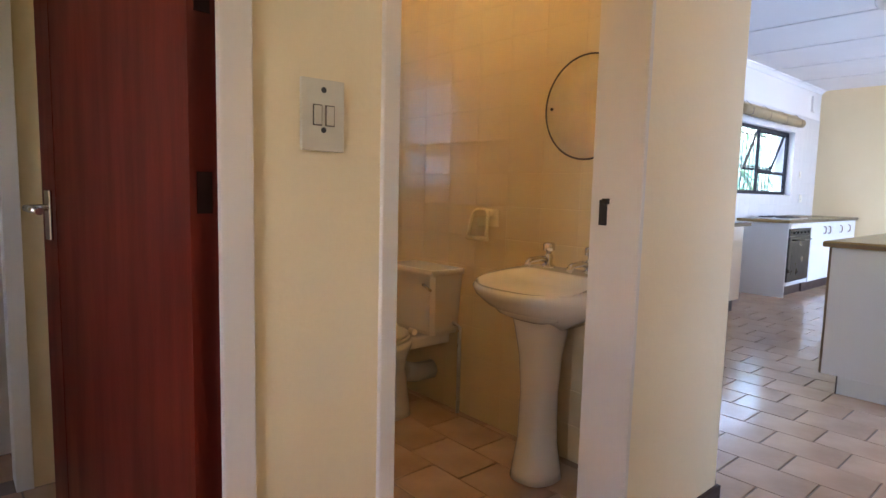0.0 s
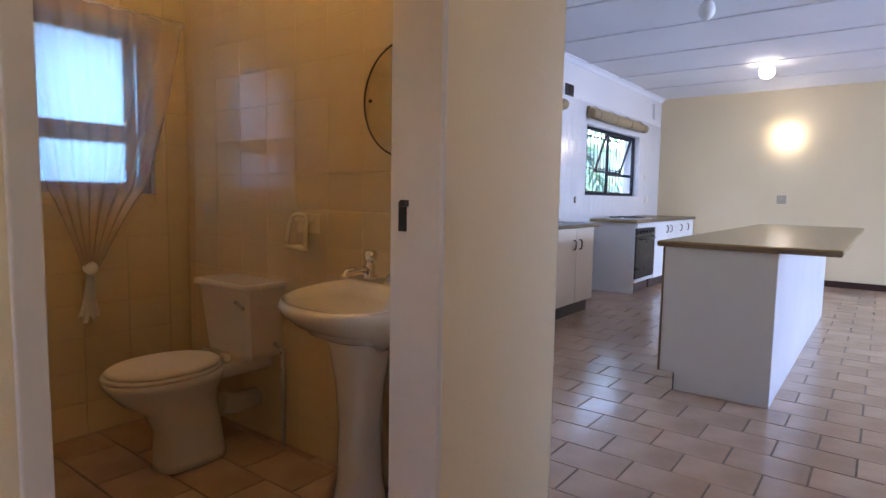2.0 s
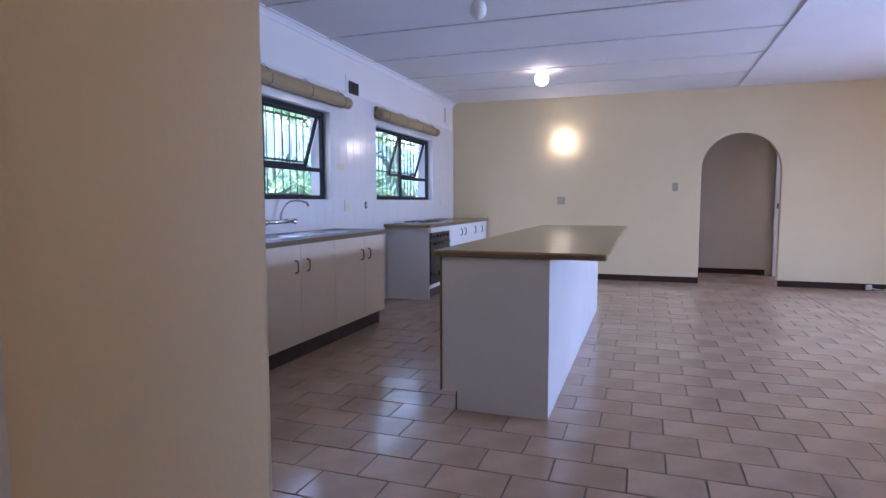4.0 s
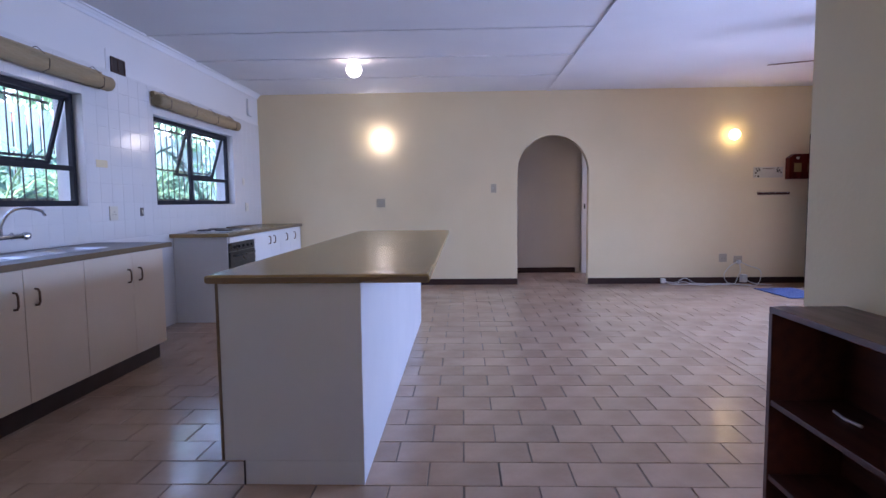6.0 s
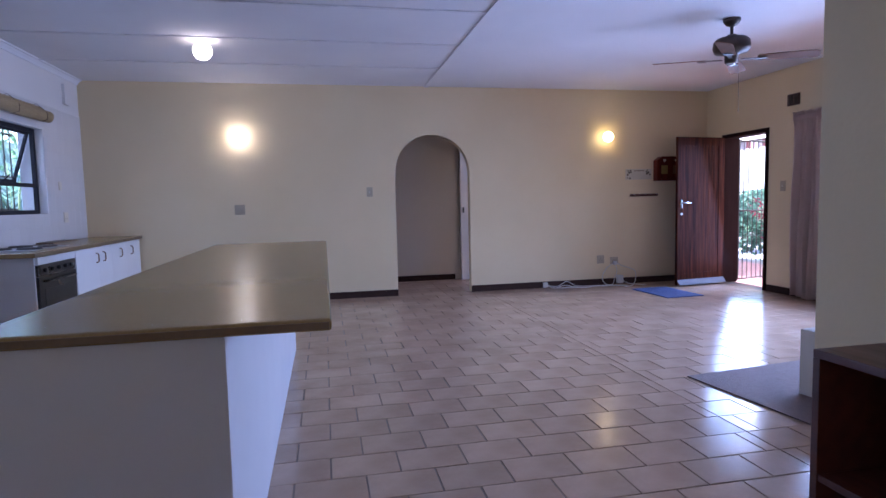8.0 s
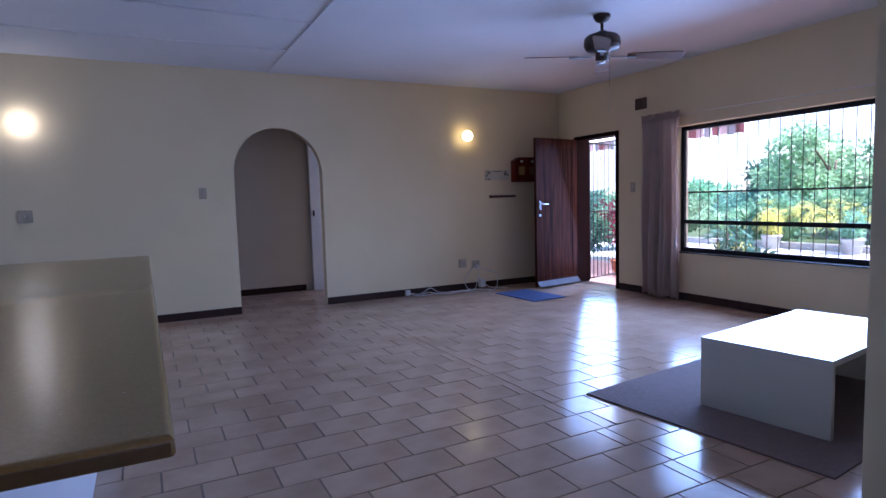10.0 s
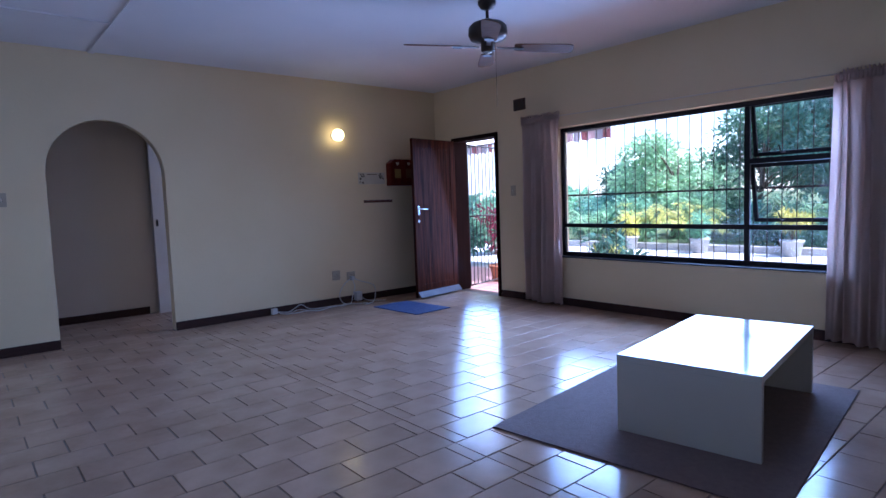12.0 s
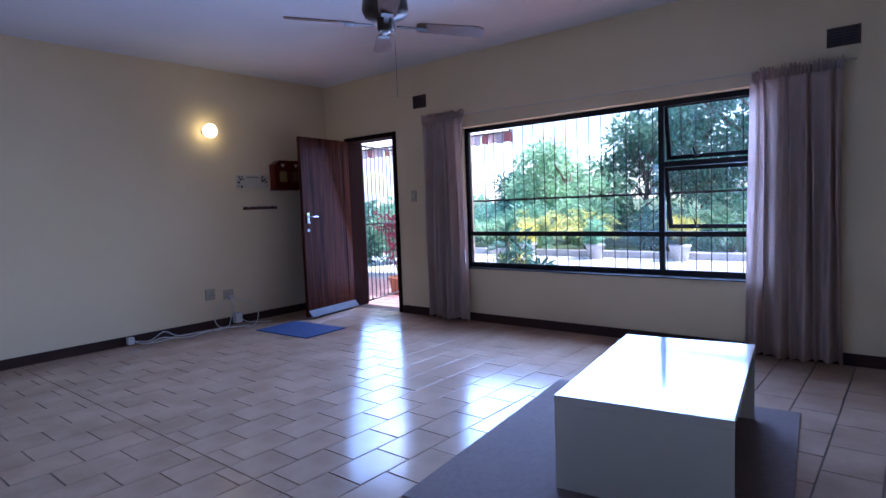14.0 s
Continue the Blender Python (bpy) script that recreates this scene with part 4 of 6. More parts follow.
vent((8.578, YS, 2.33), (0, 1, 0), 0.18, 0.135, "brown air vent over the short curtain by the door")
vent((4.80, YS, 2.228), (0, 1, 0), 0.19, 0.125, "brown slatted air vent over the long curtain")


def globe(name, c, n, label, r=0.085, glow="globe"):
    g = thing(name, c, label, "lamp")
    c, n = Vector(c), Vector(n)
    bm = bmesh.new()
    turned(bm, c, [(0, 0.055), (0.012, 0.055), (0.018, 0.045), (0.03, 0.042)], n, 20)
    part("base", bm, M["frame_cream"], g, "pale lamp base")
    bm = bmesh.new()
    bmesh.ops.create_uvsphere(bm, u_segments=28, v_segments=16, radius=r)
    for f in bm.faces:
        f.smooth = True
    bmesh.ops.translate(bm, verts=bm.verts[:], vec=c + n * (r + 0.018))
    part("globe", bm, M[glow], g, "lit round opal glass globe")
    return g


globe("ceiling_lamp", (8.26, 1.45, H), (0, 0, -1), "lit round opal ceiling lamp over the kitchen", 0.082)
globe("wall_lamp", (XE, 1.43, 2.07), (-1, 0, 0), "lit round opal wall lamp on the yellow kitchen wall", 0.08, "globe_wall")
globe("wall_lamp", (XE, -3.445, 2.065), (-1, 0, 0), "lit round opal wall lamp near the front door", 0.072, "globe_warm")
globe("ceiling_lamp", (1.75, 2.1, H), (0, 0, -1), "lit round opal ceiling lamp in the toilet", 0.08, "globe_wc")
# Added fill lamp above the hall, never in view; it brightens the cream wall.
globe("ceiling_lamp", (2.2, -0.45, H), (0, 0, -1), "unseen globe lamp added to brighten the hall", 0.08, "globe_hall_fill")
spare = thing("ceiling_lamp", (5.52, 1.46, H), "white unlit energy-saving bulb hanging from the ceiling", "lamp")
bm = bmesh.new()
turned(bm, (5.52, 1.46, H), [(0, 0.05), (0.01, 0.05), (0.018, 0.022), (0.06, 0.022)], (0, 0, -1), 16)
part("base", bm, M["frame_cream"], spare)
bm = bmesh.new()
turned(bm, (5.52, 1.46, H - 0.06), [(0, 0.028), (0.02, 0.05), (0.06, 0.062), (0.10, 0.058), (0.125, 0.04), (0.14, 0.015), (0.143, 0.003)], (0, 0, -1), 18)
part("bulb", bm, M["globe_off"], spare, "white unlit bulb")

# ---- lounge ----


def fan():
    cx, cy = 7.09, -3.04
    f = thing("ceiling_fan", (cx, cy, H), "bronze ceiling fan with four brown blades hanging still", "ceiling fan")
    bm = bmesh.new()
    turned(bm, (cx, cy, H), [(0, 0.07), (0.02, 0.07), (0.05, 0.05), (0.065, 0.018)], (0, 0, -1), 20)
    part("canopy", bm, M["fan_metal"], f)
    bm = bmesh.new()
    turned(bm, (cx, cy, H - 0.06), [(0, 0.013), (0.10, 0.013)], (0, 0, -1), 10)
    part("rod", bm, M["fan_metal"], f)
    bm = bmesh.new()
    turned(bm, (cx, cy, H - 0.13), [(0, 0.03), (0.02, 0.06), (0.035, 0.12), (0.06, 0.145), (0.115, 0.150), (0.15, 0.135), (0.165, 0.07), (0.175, 0.056), (0.235, 0.054), (0.245, 0.045)], (0, 0, -1), 32)
    part("motor", bm, M["fan_metal"], f, "bronze motor housing")
    for k in range(4):
        a = radians(47 + 90 * k)
        zb = H - 0.335
        bm = bmesh.new()
        outline = [(0.20, 0.040), (0.225, 0.055), (0.40, 0.063), (0.575, 0.069), (0.615, 0.064), (0.638, 0.048), (0.645, 0.030)]
        pts = outline + [(x, -y) for x, y in outline[::-1]]
        tilt = radians(-12)
        lo = [bm.verts.new((x, y * math.cos(tilt), y * math.sin(tilt) - 0.003)) for x, y in pts]
        hi = [bm.verts.new((x, y * math.cos(tilt), y * math.sin(tilt) + 0.003)) for x, y in pts]
        for i in range(len(pts)):
            bm.faces.new((lo[i], lo[(i + 1) % len(pts)], hi[(i + 1) % len(pts)], hi[i]))
        bm.faces.new(lo[::-1])
        bm.faces.new(hi)
        rot = Matrix.Translation((cx, cy, zb)) @ Matrix.Rotation(radians(4), 4, Vector((0.71, -0.70, 0))) @ Matrix.Rotation(a, 4, "Z")
        bmesh.ops.transform(bm, matrix=rot, verts=bm.verts[:])
        bl = part("blade", bm, M["fan_blade"], f, "brown fan blade")
        bm = bmesh.new()
        box(bm, 0.07, 0.24, -0.016, 0.016, -0.010, -0.004, 0.001)
        box(bm, 0.20, 0.27, -0.035, 0.035, -0.012, -0.006, 0.001)
        bmesh.ops.transform(bm, matrix=rot, verts=bm.verts[:])
        part("blade_iron", bm, M["fan_metal"], bl, "bronze blade bracket")
    bm = bmesh.new()
    turned(bm, (cx, cy, H - 0.376), [(0, 0.030), (0.006, 0.028), (0.012, 0.020), (0.016, 0.008)], (0, 0, -1), 18)
    part("lamp_holder", bm, M["globe_off"], f, "small white lamp holder under the motor")
    bm = bmesh.new()
    tube(bm, [(cx - 0.03, cy - 0.05, H - 0.33), (cx - 0.03, cy - 0.05, 1.93)], 0.0016, 5)
    part("pull_cord", bm, M["bar"], f, "thin pull cord")
    return f


fan()


def curtain(x0, x1, y, z0, z1, folds, label, flare=0.0, seed=1):
    rnd = random.Random(seed)
    c = thing("curtain", ((x0 + x1) / 2, y, z0), label, "curtain", "curtains at the lounge window")
    n, m = folds * 12, 22
    ph = [rnd.uniform(-0.7, 0.7) for _ in range(folds + 1)]
    bm = bmesh.new()
    rows = []
    for j in range(m + 1):
        s = j / m
        row = []
        z = z1 - 0.07 - s * (z1 - 0.07 - z0)
        for i in range(n + 1):
            u = i / n
            fo = u * folds
            a = ph[int(fo)] * (1 - fo % 1) + ph[min(int(fo) + 1, folds)] * (fo % 1)
            depth = (0.018 + 0.030 * min(1, s * 2.5)) * (0.85 + 0.4 * math.sin(3.1 * u * folds + seed)) + 0.006 * math.sin(23 * u + 3 * s)
            spread = 1 + flare * s * s
            mid = (x0 + x1) / 2
            x = mid + (x0 + (x1 - x0) * u - mid) * spread + 0.012 * math.sin(2 * math.pi * fo * 0.5 + a + 2 * s)
            yy = y + depth * math.sin(2 * math.pi * fo + a + 0.5 * s * math.sin(5 * u + seed)) + 0.01 * math.sin(7 * s + 4 * u)
            row.append(bm.verts.new((x, yy, z + (0.008 * math.sin(9 * u) if j == m else 0))))
        rows.append(row)
    for p, q in zip(rows, rows[1:]):
        for i in range(n):
            f = bm.faces.new((p[i], p[i + 1], q[i + 1], q[i]))
            f.smooth = True
    ext = bmesh.ops.solidify(bm, geom=bm.faces[:], thickness=0.003)
    part("drape", bm, M["curtain"], c)
    bm = bmesh.new()
    k = folds * 3
    rows = []
    for z, d in ((z1, 0.030), (z1 - 0.03, 0.012), (z1 - 0.06, 0.014), (z1 - 0.075, 0.026)):
        rows.append([bm.verts.new((x0 + (x1 - x0) * i / (k * 6), y + 0.004 + d * math.sin(2 * math.pi * i / 6 + 0.6 * math.sin(i)), z + (0.02 * math.sin(i * 0.9) + 0.008 * math.sin(i * 2.3) if z == z1 else 0))) for i in range(k * 6 + 1)])
    for p, q in zip(rows, rows[1:]):
        for i in range(k * 6):
            f = bm.faces.new((p[i], p[i + 1], q[i + 1], q[i]))
            f.smooth = True
    bmesh.ops.solidify(bm, geom=bm.faces[:], thickness=0.003)
    part("heading", bm, M["curtain"], c, "gathered curtain heading")
    return c


curtain(7.93, 8.49, -4.965, 0.02, 2.145, 7, "mauve-grey gathered curtain hanging beside the front door", 0.06, 2)
curtain(4.79, 5.345, -4.965, 0.02, 2.075, 8, "mauve-grey gathered full-length curtain at the window's end", 0.10, 5)
bm = bmesh.new()
tube(bm, [(4.72, -4.985, 2.06), (8.50, -4.985, 2.12)], 0.006, 6)
solid("curtain_rail", bm, M["frame_cream"], "thin cream curtain rail over the lounge window", "curtain rail")


def low_table():
    t = thing("coffee_table", (0, 0, 0), "white lacquered box-shaped coffee table on the taupe rug", "coffee table")
    w, l, h, th = 0.336, 0.602, 0.397, 0.034
    part("tabletop", blk(-w, w, -l, l, h - th, h, 0.003), M["table_white"], t)
    part("end_panel", blk(-w + 0.001, w - 0.001, l - th, l - 0.001, 0, h - th, 0.002), M["table_white"], t, "white side panel")
    part("end_panel", blk(-w + 0.001, w - 0.001, -l + 0.001, -l + th, 0, h - th, 0.002), M["table_white"], t, "white side panel")
    part("back_panel", blk(w - 0.03, w - 0.012, -l + th, l - th, 0.10, h - th, 0.001), M["table_white"], t)
    t.matrix_basis = pose(5.30, -2.99, 0.010, 0, 0, 8.0)
    return t


low_table()
rug = solid("rug", blk(-0.69, 0.69, -0.885, 0.885, 0, 0.009, 0.003), M["rug"], "taupe flat-woven rug under the white coffee table", "rug")
rug.matrix_basis = pose(5.455, -2.885, 0.001, 0, 0, 6.5)
mat_bm = bmesh.new()
box(mat_bm, -0.39, 0.39, -0.255, 0.255, 0, 0.009, 0.003)
doormat = solid("doormat", mat_bm, M["mat"], "blue ribbed doormat on the tiles by the open door", "doormat")
doormat.matrix_basis = pose(9.235, -3.815, 0.001, 0, 0, 3)


def bookcase():
    b = thing("bookcase", (3.3, -0.81, 0), "dark mahogany open bookcase against the cream wall end", "bookcase")
    x0, x1, y0, y1, h, t = 2.86, 3.745, -0.911, -0.672, 0.855, 0.02
    part("side", blk(x0, x0 + t, y0, y1, 0, h - t, 0.002), M["shelf_wood"], b)
    part("side", blk(x1 - t, x1, y0, y1, 0, h - t, 0.002), M["shelf_wood"], b)
    part("top", blk(x0, x1, y0, y1, h - t, h, 0.003), M["shelf_wood"], b, "dark wooden top")
    part("back", blk(x0 + t, x1 - t, y0, y0 + 0.006, 0.05, h - t), M["shelf_wood"], b)
    for z in (0.06, 0.30, 0.542):
        part("shelf", blk(x0 + t, x1 - t, y0 + 0.007, y1 - 0.004, z, z + 0.018, 0.002), M["shelf_wood"], b)
    part("plinth", blk(x0 + t, x1 - t, y1 - 0.03, y1 - 0.012, 0, 0.058), M["shelf_wood"], b)
    return b


bookcase()
bm = bmesh.new()
tube(bm, [(3.61, -0.80, 0.5662), (3.55, -0.79, 0.5665), (3.49, -0.80, 0.5662)], 0.005, 6)
solid("pencil", bm, M["cable"], "short pale stick lying on the dark shelf", "stick")


def key_box():
    k = thing("key_cabinet", (10.10, -4.39, 1.45), "small dark wooden house-shaped key cabinet with heart cut-outs", "key cabinet")
    x0, x1, y0, y1, z0, z1 = 10.055, XE - 0.001, -4.60, -4.19, 1.45, 1.79
    bm = bmesh.new()
    prof = [(y1, z0), (y1, z1 - 0.05), (y1 - 0.07, z1), (y0 + 0.07, z1), (y0, z1 - 0.05), (y0, z0)]
    a = [bm.verts.new((x0, y, z)) for y, z in prof]
    b = [bm.verts.new((x1, y, z)) for y, z in prof]
    for i in range(6):
        bm.faces.new((a[i], a[(i + 1) % 6], b[(i + 1) % 6], b[i]))
    bm.faces.new(a)
    bm.faces.new(b[::-1])
    part("case", bm, M["door_red"], k)
    for y in (-4.30, -4.48):
        part("panel", blk(x0 - 0.003, x0 - 0.0005, y - 0.05, y + 0.05, 1.545, 1.665, 0.001), M["fan_blade"] if y < -4.4 else M["top_brown"], k, "pale picture panel")
        bm = bmesh.new()
        pts = []
        for i in range(20):
            q = 2 * math.pi * i / 20
            pts.append(bm.verts.new((x0 - 0.002, y + 0.0021 * 16 * math.sin(q) ** 3 * 0.75, 1.733 + 0.0016 * (13 * math.cos(q) - 5 * math.cos(2 * q) - 2 * math.cos(3 * q) - math.cos(4 * q)))))
        f = bm.faces.new(pts)
        e = bmesh.ops.extrude_face_region(bm, geom=[f])
        bmesh.ops.translate(bm, verts=[g for g in e["geom"] if isinstance(g, bmesh.types.BMVert)], vec=(0.0015, 0, 0))
        part("heart", bm, M["plate"], k, "pale heart shape")
    part("ledge", blk(x0 - 0.012, x0 + 0.001, y0, y1, z0, z0 + 0.02, 0.002), M["door_red"], k)
    return k


key_box()
plaque = thing("wall_plaque", (XE - 0.005, -3.955, 1.475), "pale oblong plaque with small dark flowers at its ends", "plaque")
part("board", blk(XE - 0.012, XE - 0.001, -4.155, -3.755, 1.475, 1.622, 0.002), M["plate"], plaque)
rp = random.Random(3)
for s in (-1, 1):
    for i in range(7):
        bm = bmesh.new()
        turned(bm, (XE - 0.0118, -3.955 + s * rp.uniform(0.115, 0.185), 1.548 + rp.uniform(-0.058, 0.058)), [(0, rp.uniform(0.008, 0.016)), (0.0012, 0.007)], (-1, 0, 0), 9)
        part("flower", bm, M["fan_metal"], plaque, "small dark painted flower")
part("lettering", blk(XE - 0.013, XE - 0.0122, -4.03, -3.88, 1.594, 1.602), M["vent"], plaque, "illegible grey writing")
rack = thing("key_rack", (XE - 0.01, -4.05, 1.24), "short dark wooden hook rail under the plaque", "hook rail")
part("rail", blk(XE - 0.018, XE - 0.001, -4.255, -3.82, 1.238, 1.272, 0.003), M["shelf_wood"], rack)
for i in range(5):
    bm = bmesh.new()
    tube(bm, [(XE - 0.018, -4.22 + 0.085 * i, 1.268), (XE - 0.035, -4.22 + 0.085 * i, 1.262), (XE - 0.036, -4.22 + 0.085 * i, 1.275)], 0.003, 5)
    part("hook", bm, M["steel"], rack, "small steel hook")


def cables():
    rc = random.Random(11)
    paths = [
        [(10.14, -3.58, 0.30), (10.11, -3.60, 0.20), (10.09, -3.56, 0.11), (10.05, -3.50, 0.012), (10.0, -3.42, 0.008), (9.98, -3.30, 0.008)],
        [(10.14, -3.56, 0.30), (10.10, -3.44, 0.24), (10.08, -3.36, 0.12), (10.05, -3.40, 0.02), (9.97, -3.52, 0.008), (9.92, -3.66, 0.008)],
        [(10.14, -3.59, 0.31), (10.08, -3.68, 0.26), (10.02, -3.82, 0.20), (9.96, -3.80, 0.08), (9.9, -3.72, 0.008), (9.84, -3.58, 0.008)],
        [(10.12, -2.54, 0.05), (10.06, -2.60, 0.012), (10.0, -2.72, 0.008), (10.02, -2.86, 0.008), (9.96, -2.98, 0.008)],
        [(10.12, -2.54, 0.04), (10.02, -2.66, 0.03), (9.97, -2.78, 0.10), (10.03, -2.92, 0.03), (10.06, -3.06, 0.008), (10.04, -3.3, 0.008)],
        [(9.99, -2.62, 0.008), (9.95, -2.74, 0.05), (9.99, -2.88, 0.02), (9.93, -3.0, 0.008), (10.0, -3.2, 0.008), (10.05, -3.5, 0.008)],
        [(10.10, -3.62, 0.12), (10.03, -3.70, 0.03), (9.95, -3.84, 0.008), (9.90, -3.92, 0.008)],
    ]
    for p in paths:
        bm = bmesh.new()
        pts = [Vector(q) for q in p]
        fine = []
        for i in range(len(pts) - 1):
            a, b, c, d = pts[max(i - 1, 0)], pts[i], pts[i + 1], pts[min(i + 2, len(pts) - 1)]
            for s in range(6):
                t = s / 6
                fine.append(0.5 * ((2 * b) + (c - a) * t + (2 * a - 5 * b + 4 * c - d) * t * t + (3 * b - a - 3 * c + d) * t ** 3))
        fine.append(pts[-1])
        fine = [Vector((q.x, q.y, max(q.z, 0.006))) for q in fine]
        tube(bm, fine, 0.0052, 6)
        solid("cable", bm, M["cable"], "loose white cable trailing along the skirting on the tiles", "cable", "cables by the sockets")


cables()
box1 = solid("cable_box", blk(10.07, 10.14, -3.68, -3.60, 0.02, 0.13, 0.006), M["cable"], "small white cable box at the skirting", "cable box")
solid("telephone_socket", blk(10.095, 10.143, -2.56, -2.50, 0.01, 0.075, 0.005), M["cable"], "small white telephone socket at the skirting", "socket")

# ---- toilet room ----


def oval(bm, cx, cy, z, ax, ay, n=28, power=2.0, back=None):
    """A closed ring; back: x beyond which it is cut straight."""
    out = []
    for i in range(n):
        a = 2 * math.pi * i / n
        ca, sa = math.cos(a), math.sin(a)
        k = (abs(ca) ** power + abs(sa) ** power) ** (-1 / power)
        x = cx + ax * k * ca
        out.append(bm.verts.new((min(x, back) if back else x, cy + ay * k * sa, z)))
    return out


def toilet():
    cy = 2.70
    t = thing("toilet", (2.0, cy, 0), "cream porcelain close-coupled toilet with its lid down on the tiled floor", "toilet")
    bm = bmesh.new()
    rings = [oval(bm, 1.97, cy, 0.0, 0.150, 0.098, power=3), oval(bm, 1.97, cy, 0.03, 0.146, 0.094, power=3),
             oval(bm, 1.965, cy, 0.16, 0.138, 0.088, power=2.6), oval(bm, 1.94, cy, 0.24, 0.155, 0.102), oval(bm, 1.90, cy, 0.30, 0.20, 0.14),
             oval(bm, 1.885, cy, 0.36, 0.235, 0.172), oval(bm, 1.88, cy, 0.39, 0.245, 0.18), oval(bm, 1.88, cy, 0.395, 0.235, 0.17)]
    loft(bm, rings)
    box(bm, 2.06, 2.335, cy - 0.10, cy + 0.10, 0.335, 0.395, 0.015)
    part("bowl", bm, M["porcelain"], t)
    bm = bmesh.new()
    loft(bm, [oval(bm, 1.868, cy, 0.396, 0.228, 0.178), oval(bm, 1.868, cy, 0.403, 0.235, 0.184), oval(bm, 1.868, cy, 0.412, 0.232, 0.182)])
    part("seat", bm, M["seat_plastic"], t, "cream plastic seat")
    bm = bmesh.new()
    loft(bm, [oval(bm, 1.872, cy, 0.415, 0.222, 0.174), oval(bm, 1.872, cy, 0.422, 0.226, 0.178), oval(bm, 1.872, cy, 0.432, 0.212, 0.166), oval(bm, 1.872, cy, 0.437, 0.14, 0.11)])
    part("lid", bm, M["seat_plastic"], t, "cream plastic lid")
    for s in (-1, 1):
        bm = bmesh.new()
        turned(bm, (2.098, cy + s * 0.075 - 0.02, 0.42), [(0, 0.016), (0.04, 0.016)], (0, 1, 0), 10)
        part("hinge", bm, M["seat_plastic"], t)
    bm = bmesh.new()

    def slab(z, x0, x1, hy):
        return [bm.verts.new(p) for p in ((x0, cy - hy + 0.02, z), (x0 + 0.02, cy - hy, z), (x1, cy - hy, z), (x1, cy + hy, z), (x0 + 0.02, cy + hy, z), (x0, cy + hy - 0.02, z))]

    loft(bm, [slab(0.40, 2.165, 2.333, 0.150), slab(0.42, 2.155, 2.333, 0.158), slab(0.70, 2.130, 2.333, 0.186)])
    for f in bm.faces:
        f.smooth = False
    part("cistern", bm, M["porcelain"], t)
    bm = bmesh.new()
    box(bm, 2.113, 2.333, cy - 0.204, cy + 0.204, 0.701, 0.732, 0.012)
    part("cistern_lid", bm, M["porcelain"], t, "cream porcelain cistern lid")
    bm = bmesh.new()
    tube(bm, [(2.15, cy - 0.12, 0.655), (2.125, cy - 0.12, 0.655), (2.12, cy - 0.15, 0.648), (2.12, cy - 0.185, 0.635)], 0.008, 8)
    part("flush_lever", bm, M["chrome"], t, "small chrome flush lever")
    return t


wc = toilet()
wc.location += Vector((-0.033, -0.125, 0))
wc.scale.z = 1.03


